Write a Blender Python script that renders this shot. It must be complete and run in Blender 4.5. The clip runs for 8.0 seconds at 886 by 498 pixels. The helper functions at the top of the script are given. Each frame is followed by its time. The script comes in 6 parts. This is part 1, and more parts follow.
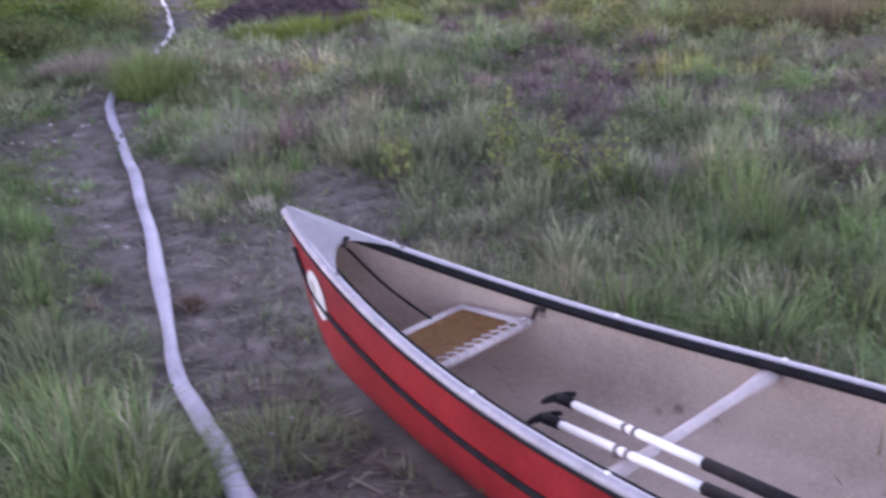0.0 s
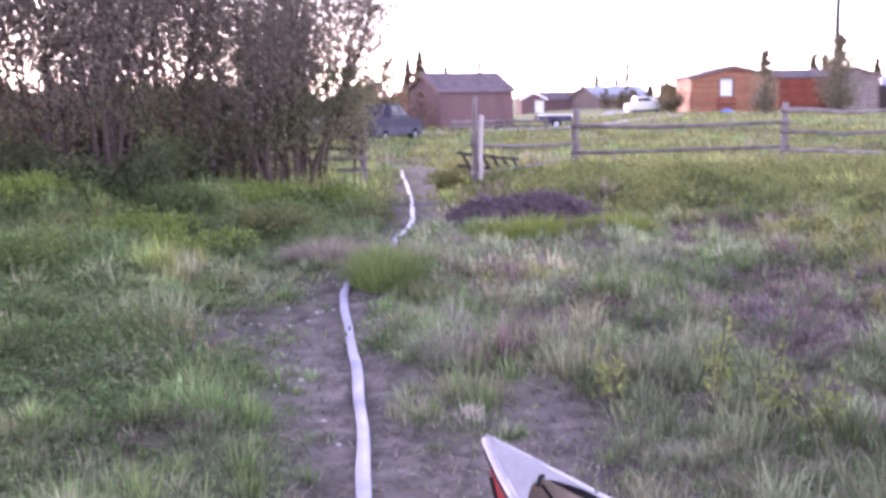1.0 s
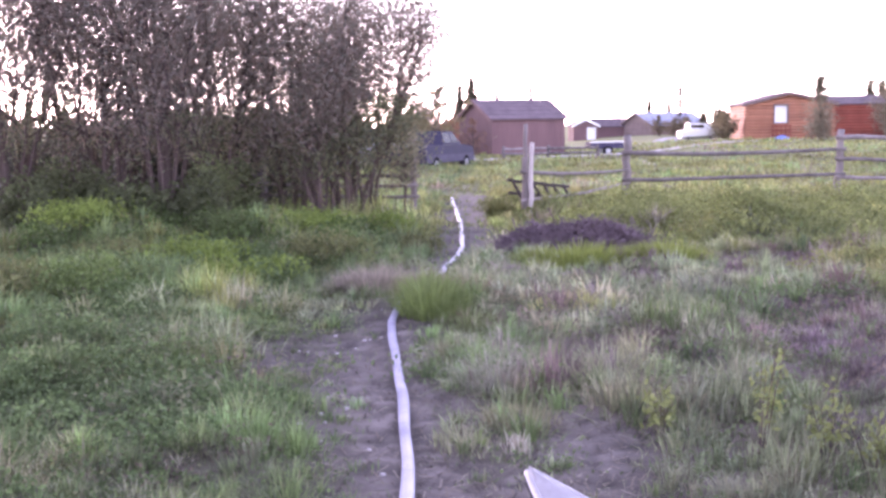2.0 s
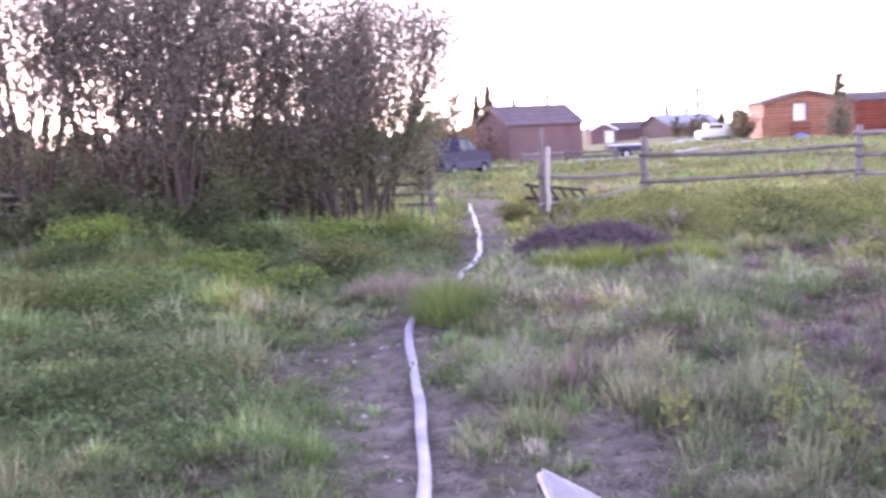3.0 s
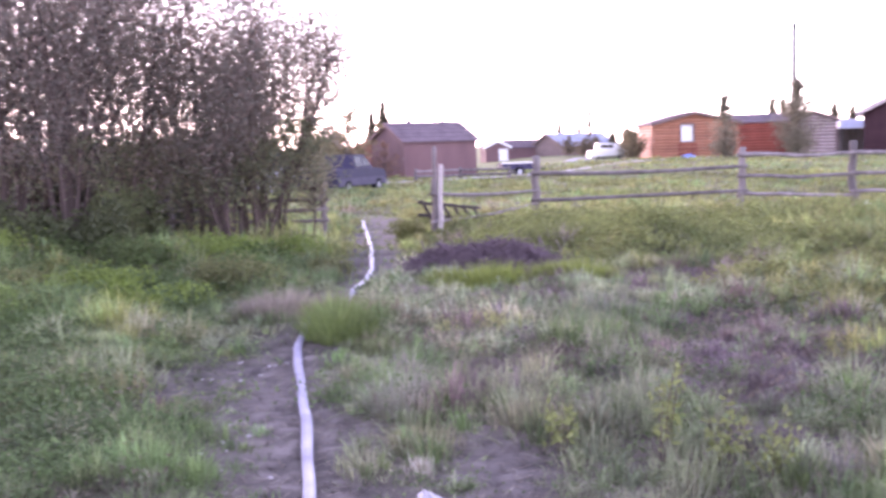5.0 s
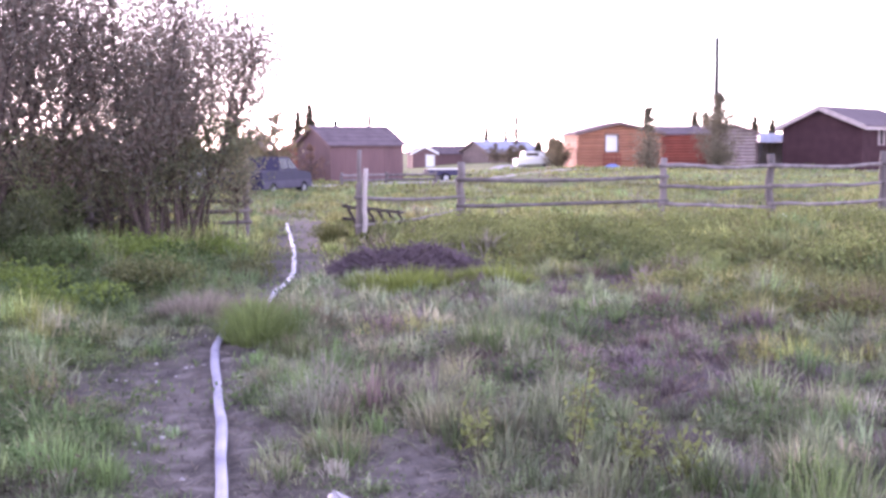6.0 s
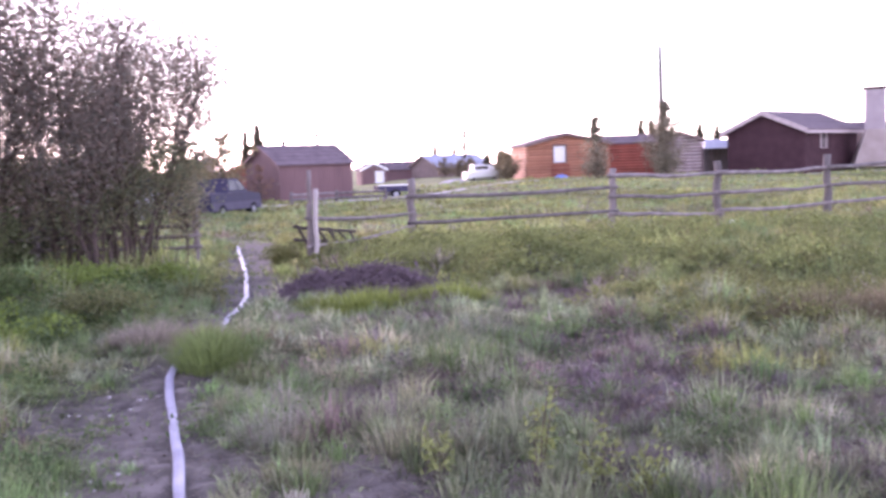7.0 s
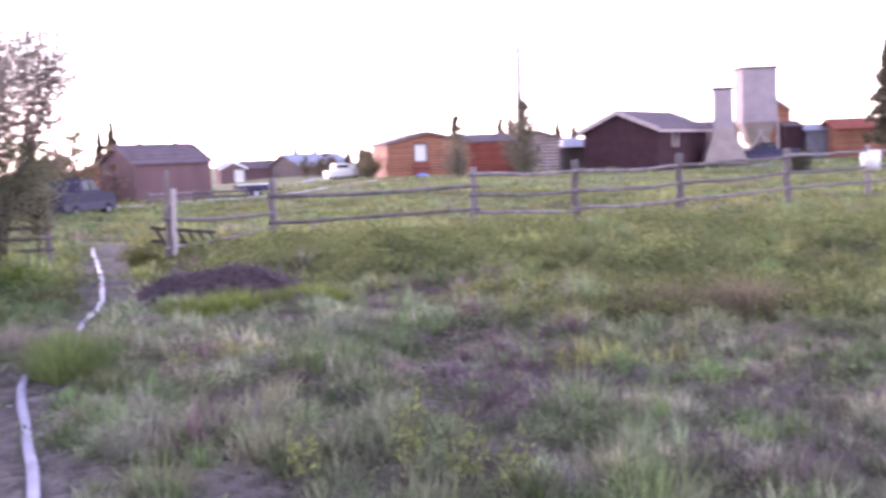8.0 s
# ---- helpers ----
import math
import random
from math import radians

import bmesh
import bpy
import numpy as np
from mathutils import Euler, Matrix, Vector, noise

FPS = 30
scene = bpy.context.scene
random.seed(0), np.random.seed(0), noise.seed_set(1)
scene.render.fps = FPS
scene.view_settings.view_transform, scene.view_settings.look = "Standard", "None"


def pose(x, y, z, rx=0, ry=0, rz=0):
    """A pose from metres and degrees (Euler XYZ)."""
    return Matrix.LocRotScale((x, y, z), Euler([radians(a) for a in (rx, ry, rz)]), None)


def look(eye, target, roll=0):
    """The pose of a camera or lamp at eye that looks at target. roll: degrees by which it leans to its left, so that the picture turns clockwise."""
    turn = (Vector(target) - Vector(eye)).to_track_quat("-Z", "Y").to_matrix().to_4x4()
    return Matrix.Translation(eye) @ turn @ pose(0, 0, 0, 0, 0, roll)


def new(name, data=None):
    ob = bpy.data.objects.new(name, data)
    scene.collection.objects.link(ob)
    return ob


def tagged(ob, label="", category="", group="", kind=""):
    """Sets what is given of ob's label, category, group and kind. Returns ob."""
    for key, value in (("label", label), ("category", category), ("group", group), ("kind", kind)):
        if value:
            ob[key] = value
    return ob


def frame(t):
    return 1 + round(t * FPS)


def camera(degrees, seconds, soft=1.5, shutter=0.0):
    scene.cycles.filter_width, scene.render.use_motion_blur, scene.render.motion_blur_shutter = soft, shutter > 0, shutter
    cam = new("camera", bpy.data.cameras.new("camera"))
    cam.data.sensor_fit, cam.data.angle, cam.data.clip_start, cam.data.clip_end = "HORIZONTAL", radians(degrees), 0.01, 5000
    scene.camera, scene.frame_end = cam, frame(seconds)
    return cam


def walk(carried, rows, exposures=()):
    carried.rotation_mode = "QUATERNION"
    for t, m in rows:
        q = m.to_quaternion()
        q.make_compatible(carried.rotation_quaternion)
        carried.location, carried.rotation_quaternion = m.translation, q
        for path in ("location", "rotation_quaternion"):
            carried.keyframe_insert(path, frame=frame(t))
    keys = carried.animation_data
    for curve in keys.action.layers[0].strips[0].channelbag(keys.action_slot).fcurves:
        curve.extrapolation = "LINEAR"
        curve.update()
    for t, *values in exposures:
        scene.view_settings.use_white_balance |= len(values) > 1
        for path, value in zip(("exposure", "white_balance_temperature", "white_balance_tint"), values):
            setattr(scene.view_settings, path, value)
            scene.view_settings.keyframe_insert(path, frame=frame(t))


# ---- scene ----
cam = camera(42.0, 8.0, soft=3.0, shutter=0.45)

# seconds, eye x y z, yaw, pitch, lean (degrees)
PATH = [
    (0, -0.167, -0.010, 1.423, -9.51, -16.91, 3.35),
    (0.1, -0.169, -0.017, 1.439, -8.55, -16.62, 3.9),
    (0.2, -0.171, -0.024, 1.456, -7.51, -15.9, 3.65),
    (0.3, -0.174, -0.03, 1.472, -6.2, -14.93, 3.4),
    (0.4, -0.176, -0.037, 1.489, -4.52, -13.87, 3.0),
    (0.5, -0.178, -0.044, 1.505, -2.97, -12.62, 2.48),
    (0.6, -0.161, -0.045, 1.523, -1.43, -11.3, 2.5),
    (0.7, -0.144, -0.045, 1.541, -0.17, -9.75, 2.1),
    (0.8, -0.126, -0.046, 1.558, 0.65, -8.54, 1.35),
    (0.9, -0.109, -0.046, 1.576, 1.3, -8.06, 1.05),
    (1, -0.092, -0.047, 1.594, 1.67, -7.43, 0.73),
    (1.2, -0.082, -0.039, 1.599, 2.55, -6.84, 0.26),
    (1.5, -0.067, -0.028, 1.606, 3.29, -6.20, 0.12),
    (1.7, -0.068, -0.039, 1.608, 4.01, -6.11, 0.27),
    (2.8, -0.030, 0.002, 1.585, 4.18, -6.01, 2.18),
    (3, -0.021, -0.006, 1.584, 5.27, -5.66, 2.41),
    (3.2, -0.021, -0.004, 1.581, 6.62, -5.67, 2.94),
    (3.5, -0.022, -0.001, 1.577, 6.80, -6.13, 3.48),
    (3.8, -0.012, -0.004, 1.578, 5.12, -5.55, 3.03),
    (4, -0.006, -0.006, 1.578, 4.74, -5.58, 2.75),
    (4.2, -0.001, -0.006, 1.583, 4.41, -5.64, 2.83),
    (4.5, 0.007, -0.007, 1.591, 3.02, -5.41, 2.27),
    (4.7, 0.013, -0.006, 1.593, 1.74, -5.03, 2.12),
    (5, 0.021, -0.004, 1.595, 0.02, -5.04, 1.62),
    (5.2, 0.025, -0.007, 1.593, -1.72, -4.77, 1.06),
    (6.3, 0.060, -0.021, 1.584, -3.77, -4.85, 0.29),
    (6.5, 0.051, -0.019, 1.584, -3.90, -4.00, 0.40),
    (6.8, 0.049, 0.003, 1.609, -4.89, -4.03, 1.22),
    (7, 0.048, 0.017, 1.626, -6.09, -4.16, 2.10),
    (7.2, 0.045, 0.022, 1.63, -7.44, -3.82, 1.5),
    (7.5, 0.040, 0.029, 1.636, -8.30, -4.13, 1.87),
    (7.8, 0.039, 0.032, 1.637, -10.6, -4.36, 1.98),
    (8, 0.039, 0.034, 1.638, -12.94, -4.49, 2.19),
]
walk(cam, [(t, pose(x, y, z, 90 + p, 0, yaw) @ pose(0, 0, 0, 0, 0, -lean)) for t, x, y, z, yaw, p, lean in PATH],
     exposures=[(0.0, 2.56, 6100, 40), (0.5, 2.78, 6200, 41), (1.1, 3.19, 6220, 50), (5.0, 3.24, 6200, 51), (6.5, 3.08, 6200, 51), (8.0, 2.92, 6220, 50)])

# ---------------------------------------------------------------- world and light
SUN_YAW, SUN_UP = 30.0, 6.0          # the sun stands low behind the willows
world = bpy.data.worlds.new("evening_sky")
scene.world = world
world.use_nodes = True
wn, wl = world.node_tree.nodes, world.node_tree.links
sky = wn.new("ShaderNodeTexSky")
sky.sky_type, sky.sun_disc = "NISHITA", False
sky.sun_elevation, sky.sun_rotation = radians(SUN_UP), radians(-SUN_YAW)
sky.air_density, sky.dust_density, sky.ozone_density = 0.8, 0.4, 1.2
wn["Background"].inputs["Strength"].default_value = 0.15
thin_cloud = wn.new("ShaderNodeHueSaturation")      # a thin veil of cloud dulls the sky's colours
thin_cloud.inputs["Saturation"].default_value = 0.5
wl.new(sky.outputs[0], thin_cloud.inputs["Color"])
wl.new(thin_cloud.outputs[0], wn["Background"].inputs["Color"])

sun = new("sun", bpy.data.lights.new("sun", "SUN"))
sun.data.energy, sun.data.angle, sun.data.color = 0.4, radians(22), (1.0, 0.8, 0.65)
sa, se = radians(SUN_YAW), radians(SUN_UP)
sun.matrix_world = look((0, 0, 0), (math.sin(sa) * math.cos(se), -math.cos(sa) * math.cos(se), -math.sin(se)))


# ---------------------------------------------------------------- materials
def surface(name, dark, light, scale=8.0, rough=0.8, bump=0.2, metal=0.0, attr="", thin=0.0, stretch=(1, 1, 1), fine=60.0, per_piece=0.0):
    """A two-scale mottled surface; attr names a colour attribute that gives the base colour instead."""
    m = bpy.data.materials.new(name)
    m.use_nodes = True
    n, l = m.node_tree.nodes, m.node_tree.links
    b = n["Principled BSDF"]
    co = n.new("ShaderNodeTexCoord")
    mp = n.new("ShaderNodeMapping")
    mp.inputs["Scale"].default_value = stretch
    l.new(co.outputs["Object"], mp.inputs["Vector"])
    big, small = n.new("ShaderNodeTexNoise"), n.new("ShaderNodeTexNoise")
    big.inputs["Scale"].default_value, big.inputs["Detail"].default_value = scale, 6
    small.inputs["Scale"].default_value, small.inputs["Detail"].default_value = fine, 4
    for t in (big, small):
        l.new(mp.outputs[0], t.inputs["Vector"])
    add = n.new("ShaderNodeMath")
    add.operation = "MULTIPLY_ADD"
    l.new(small.outputs[0], add.inputs[0])
    add.inputs[1].default_value = 0.5
    l.new(big.outputs[0], add.inputs[2])
    ramp = n.new("ShaderNodeValToRGB")
    ramp.color_ramp.elements[0].position, ramp.color_ramp.elements[1].position = 0.5, 1.0
    ramp.color_ramp.elements[0].color, ramp.color_ramp.elements[1].color = (*dark, 1), (*light, 1)
    l.new(add.outputs[0], ramp.inputs[0])
    out = ramp.outputs[0]
    if attr:
        at = n.new("ShaderNodeAttribute")
        at.attribute_name = attr
        mix = n.new("ShaderNodeMix")
        mix.data_type, mix.blend_type = "RGBA", "MULTIPLY"
        mix.inputs[0].default_value = 1.0
        l.new(at.outputs["Color"], mix.inputs[6])
        l.new(out, mix.inputs[7])
        out = mix.outputs[2]
    if per_piece:
        info, hsv, vr = n.new("ShaderNodeObjectInfo"), n.new("ShaderNodeHueSaturation"), n.new("ShaderNodeMapRange")
        vr.inputs["To Min"].default_value, vr.inputs["To Max"].default_value = 1 - per_piece, 1 + per_piece
        l.new(info.outputs["Random"], vr.inputs["Value"])
        l.new(vr.outputs[0], hsv.inputs["Value"])
        l.new(out, hsv.inputs["Color"])
        out = hsv.outputs[0]
    l.new(out, b.inputs["Base Color"])
    b.inputs["Roughness"].default_value, b.inputs["Metallic"].default_value = rough, metal
    if bump:
        bp = n.new("ShaderNodeBump")
        bp.inputs["Strength"].default_value, bp.inputs["Distance"].default_value = bump, 0.02
        l.new(add.outputs[0], bp.inputs["Height"])
        l.new(bp.outputs[0], b.inputs["Normal"])
    if thin:
        tr, ms = n.new("ShaderNodeBsdfTranslucent"), n.new("ShaderNodeMixShader")
        ms.inputs[0].default_value = thin
        l.new(out, tr.inputs["Color"])
        l.new(b.outputs[0], ms.inputs[1])
        l.new(tr.outputs[0], ms.inputs[2])
        l.new(ms.outputs[0], n["Material Output"].inputs["Surface"])
    return m


GROUND = surface("soil", (0.75, 0.75, 0.75), (1.15, 1.15, 1.15), 3.0, 0.95, 1.0, attr="tint", fine=30)
GRASS = surface("grass_blades", (0.75, 0.75, 0.75), (1.2, 1.2, 1.2), 1.5, 0.7, 0.0, attr="tint", thin=0.3)
LEAF = surface("leaves", (0.75, 0.75, 0.75), (1.2, 1.2, 1.2), 2.0, 0.75, 0.0, attr="tint", thin=0.45)
BARK = surface("bark", (0.052, 0.037, 0.035), (0.125, 0.09, 0.08), 6, 0.9, 0.5, stretch=(1, 1, 0.25))
GREYWOOD = surface("weathered_wood", (0.10, 0.085, 0.085), (0.25, 0.22, 0.225), 5, 0.85, 0.5, stretch=(1, 1, 0.2), per_piece=0.3)
PALEWOOD = surface("pale_wood", (0.32, 0.28, 0.28), (0.55, 0.5, 0.5), 5, 0.85, 0.4, stretch=(1, 1, 0.2))
HOSE = surface("hose_canvas", (0.17, 0.165, 0.245), (0.45, 0.44, 0.56), 2.5, 0.45, 0.3, fine=150)
RED = surface("red_hull", (0.19, 0.010, 0.014), (0.42, 0.032, 0.036), 5, 0.35, 0.12)
BEIGE = surface("tan_liner", (0.33, 0.265, 0.23), (0.62, 0.51, 0.45), 3, 0.6, 0.25, fine=90)
bn, bl = BEIGE.node_tree.nodes, BEIGE.node_tree.links
spot, spot_at, spot_ramp, spot_mix = bn.new("ShaderNodeTexVoronoi"), bn.new("ShaderNodeTexCoord"), bn.new("ShaderNodeValToRGB"), bn.new("ShaderNodeMix")
spot.inputs["Scale"].default_value, spot.inputs["Randomness"].default_value = 5.5, 1.0
spot_ramp.color_ramp.elements[0].position, spot_ramp.color_ramp.elements[1].position = 0.05, 0.11
spot_ramp.color_ramp.elements[0].color, spot_ramp.color_ramp.elements[1].color = (0.5, 0.47, 0.45, 1), (1, 1, 1, 1)
spot_mix.data_type, spot_mix.blend_type = "RGBA", "MULTIPLY"
spot_mix.inputs[0].default_value = 1.0
bl.new(spot_at.outputs["Object"], spot.inputs["Vector"])
bl.new(spot.outputs["Distance"], spot_ramp.inputs[0])
bl.new(bn["Principled BSDF"].inputs["Base Color"].links[0].from_socket, spot_mix.inputs[6])
bl.new(spot_ramp.outputs[0], spot_mix.inputs[7])
bl.new(spot_mix.outputs[2], bn["Principled BSDF"].inputs["Base Color"])
DECK = surface("deck_plate", (0.44, 0.42, 0.47), (0.60, 0.58, 0.63), 6, 0.4, 0.08)
SEATGREY = surface("seat_tube", (0.42, 0.37, 0.38), (0.58, 0.52, 0.53), 10, 0.5, 0.05)
ALU = surface("gunwale_metal", (0.27, 0.26, 0.30), (0.43, 0.41, 0.47), 14, 0.5, 0.08, metal=0.25)
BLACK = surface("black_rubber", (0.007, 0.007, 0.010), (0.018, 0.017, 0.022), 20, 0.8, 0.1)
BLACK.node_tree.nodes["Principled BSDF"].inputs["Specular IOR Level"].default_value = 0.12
WHITE = surface("white_paint", (0.72, 0.72, 0.72), (0.84, 0.84, 0.84), 10, 0.45, 0.05)
CANE = surface("woven_cane", (0.26, 0.13, 0.05), (0.42, 0.23, 0.09), 40, 0.7, 0.5, fine=200)
BROWNWALL = surface("red_brown_boards", (0.135, 0.078, 0.084), (0.185, 0.108, 0.114), 1.5, 0.85, 0.3, stretch=(1, 1, 0.3), per_piece=0.04)
GREYBROWN = surface("grey_brown_boards", (0.16, 0.115, 0.11), (0.25, 0.19, 0.18), 1.5, 0.85, 0.3)
DARKWALL = surface("dark_brown_boards", (0.05, 0.025, 0.031), (0.078, 0.041, 0.048), 1.5, 0.85, 0.3, per_piece=0.04)
DARKWALL.node_tree.nodes["Principled BSDF"].inputs["Specular IOR Level"].default_value = 0.15
ORANGE = surface("orange_stained_logs", (0.30, 0.125, 0.072), (0.42, 0.195, 0.12), 1.5, 0.7, 0.3, per_piece=0.18)
REDDISH = surface("red_stained_logs", (0.22, 0.055, 0.035), (0.32, 0.085, 0.055), 1.5, 0.7, 0.3, per_piece=0.18)
GREYLOG = surface("grey_log_ends", (0.13, 0.085, 0.09), (0.30, 0.22, 0.22), 2.0, 0.85, 0.3, per_piece=0.18)
ROOF = surface("felt_roof", (0.10, 0.075, 0.09), (0.17, 0.13, 0.15), 2, 0.9, 0.3)
GREYROOF = surface("grey_felt_roof", (0.16, 0.16, 0.2), (0.26, 0.26, 0.31), 2, 0.8, 0.2)
BLUEROOF = surface("blue_metal_roof", (0.22, 0.25, 0.36), (0.32, 0.35, 0.46), 2, 0.5, 0.1)
TRIM = surface("light_trim", (0.36, 0.29, 0.29), (0.5, 0.42, 0.42), 3, 0.7, 0.1)
STONE = surface("pale_render", (0.29, 0.245, 0.265), (0.41, 0.35, 0.37), 1.2, 0.85, 0.3)
TAN = surface("tan_render", (0.25, 0.20, 0.18), (0.36, 0.30, 0.275), 1.2, 0.85, 0.3)
BLUE = surface("blue_car_paint", (0.012, 0.010, 0.036), (0.02, 0.016, 0.055), 2, 0.6, 0.0)
DUSTYBLUE = surface("dusty_blue_paint", (0.026, 0.021, 0.062), (0.045, 0.038, 0.095), 2, 0.7, 0.0)
SILL = surface("dusty_sill", (0.05, 0.044, 0.08), (0.08, 0.072, 0.115), 2, 0.7, 0.0)
SILVER = surface("silver_car_paint", (0.30, 0.31, 0.36), (0.38, 0.39, 0.44), 2, 0.3, 0.0, metal=0.3)
BLUEWHITE = surface("bluish_white_metal", (0.5, 0.55, 0.75), (0.7, 0.74, 0.86), 2, 0.5, 0.1)
TARP = surface("blue_tarpaulin", (0.12, 0.2, 0.55), (0.2, 0.3, 0.7), 4, 0.5, 0.2)
TRIMBROWN = surface("brown_trim", (0.13, 0.085, 0.08), (0.21, 0.15, 0.145), 3, 0.8, 0.1)
MASTMETAL = surface("dark_mast_metal", (0.012, 0.014, 0.014), (0.03, 0.034, 0.03), 5, 0.6, 0.1)
DARKBARK = surface("dark_wet_wood", (0.03, 0.022, 0.024), (0.07, 0.055, 0.055), 6, 0.9, 0.4)
BRUSH = surface("dead_brush", (0.085, 0.062, 0.076), (0.165, 0.12, 0.14), 6, 0.9, 0.2)
GRAVEL = surface("gravel", (0.3, 0.28, 0.29), (0.48, 0.45, 0.46), 3, 0.95, 0.4)
GLASS = bpy.data.materials.new("window_glass")
GLASS.use_nodes = True
gb = GLASS.node_tree.nodes["Principled BSDF"]
gb.inputs["Base Color"].default_value, gb.inputs["Roughness"].default_value = (0.02, 0.025, 0.03, 1), 0.05
gb.inputs["Specular IOR Level"].default_value = 1.0


# ---------------------------------------------------------------- building helpers
def thing(name, label, category, group="", kind="", at=None):
    ob = new(name)
    if at is not None:
        ob.matrix_basis = at
    return tagged(ob, label, category, group, kind)


def part(name, bm, material, parent=None, label="", smooth=False):
    me = bpy.data.meshes.new(name)
    bm.to_mesh(me)
    bm.free()
    me.materials.append(material)
    if smooth:
        me.shade_smooth()
    ob = new(name, me)
    if parent:
        ob.parent = parent
    return tagged(ob, label)


def raw(name, verts, faces_flat, sizes, material, tint=None, parent=None, smooth=False):
    """A mesh from arrays: corner indices in one row, and the corner count of each face."""
    me = bpy.data.meshes.new(name)
    me.vertices.add(len(verts))
    me.vertices.foreach_set("co", np.asarray(verts, np.float32).ravel())
    me.loops.add(len(faces_flat))
    me.loops.foreach_set("vertex_index", np.asarray(faces_flat, np.int32))
    me.polygons.add(len(sizes))
    me.polygons.foreach_set("loop_start", np.concatenate([[0], np.cumsum(sizes)[:-1]]).astype(np.int32))
    me.update(calc_edges=True)
    if tint is not None:
        ca = me.color_attributes.new("tint", "FLOAT_COLOR", "POINT")
        ca.data.foreach_set("color", np.c_[tint, np.ones(len(tint))].astype(np.float32).ravel())
    me.materials.append(material)
    if smooth:
        me.shade_smooth()
    ob = new(name, me)
    if parent:
        ob.parent = parent
    return ob


def box(bm, x0, x1, y0, y1, z0, z1, bevel=0.0, m=None):
    r = bmesh.ops.create_cube(bm, size=1)
    vs = r["verts"]
    for v in vs:
        v.co = Vector(((x0 + x1) / 2 + v.co.x * (x1 - x0), (y0 + y1) / 2 + v.co.y * (y1 - y0), (z0 + z1) / 2 + v.co.z * (z1 - z0)))
    if m is not None:
        bmesh.ops.transform(bm, matrix=m, verts=vs)
    if bevel:
        es = list({e for v in vs for e in v.link_edges})
        bmesh.ops.bevel(bm, geom=es, offset=bevel, segments=1, affect="EDGES")
    return bm


def tube(bm, pts, radii, sides=8, flat=1.0, cap=True, wobble=0.0, rng=random):
    """A tapered tube along points; flat squashes it in height."""
    rings = []
    n = len(pts)
    for i, p in enumerate(pts):
        p = Vector(p)
        d = (Vector(pts[min(i + 1, n - 1)]) - Vector(pts[max(i - 1, 0)])).normalized()
        up = Vector((0, 0, 1)) if abs(d.z) < 0.95 else Vector((0, 1, 0))
        side = d.cross(up).normalized()
        top = side.cross(d).normalized()
        r = radii[i] if hasattr(radii, "__len__") else radii
        ring = []
        for k in range(sides):
            a = 2 * math.pi * k / sides
            q = r * (1 + rng.uniform(-wobble, wobble))
            ring.append(bm.verts.new(p + side * (math.cos(a) * q) + top * (math.sin(a) * q * flat)))
        rings.append(ring)
    for a, b in zip(rings, rings[1:]):
        for k in range(sides):
            bm.faces.new((a[k], a[(k + 1) % sides], b[(k + 1) % sides], b[k]))
    if cap:
        bm.faces.new(rings[0][::-1])
        bm.faces.new(rings[-1])
    return bm


def lattice(seed, cell, n=64):
    """Smooth value noise on the plan, in -1..1."""
    g = np.random.RandomState(seed).uniform(-1, 1, (n, n))

    def f(x, y):
        u, v = np.asarray(x) / cell + 1000.37, np.asarray(y) / cell + 1000.71
        i, j = np.floor(u).astype(int), np.floor(v).astype(int)
        a, b = u - i, v - j
        a, b = a * a * (3 - 2 * a), b * b * (3 - 2 * b)
        c = lambda p, q: g[(i + p) % n, (j + q) % n]
        return (c(0, 0) * (1 - a) + c(1, 0) * a) * (1 - b) + (c(0, 1) * (1 - a) + c(1, 1) * a) * b
    return f


def step(a, b, v):
    t = np.clip((np.asarray(v, float) - a) / (b - a), 0, 1)
    return t * t * (3 - 2 * t)


N1, N2, N3, N4, N5 = lattice(3, 0.7), lattice(4, 2.3), lattice(5, 0.22), lattice(6, 7.0), lattice(7, 0.09)
M1, M2, M3 = lattice(31, 0.5), lattice(32, 0.24), lattice(33, 1.1)


# ---------------------------------------------------------------- the lie of the land
def path_x(y):
    return np.interp(y, [-6, 2.6, 5, 6.5, 8, 9, 10.5, 12, 14, 15.4, 18.5, 21, 24.5, 30], [0.6, -0.1, -0.55, -0.85, -1.1, -1.1, -1.15, -1.22, -1.0, -0.95, -1.04, -1.2, -1.4, -1.6])


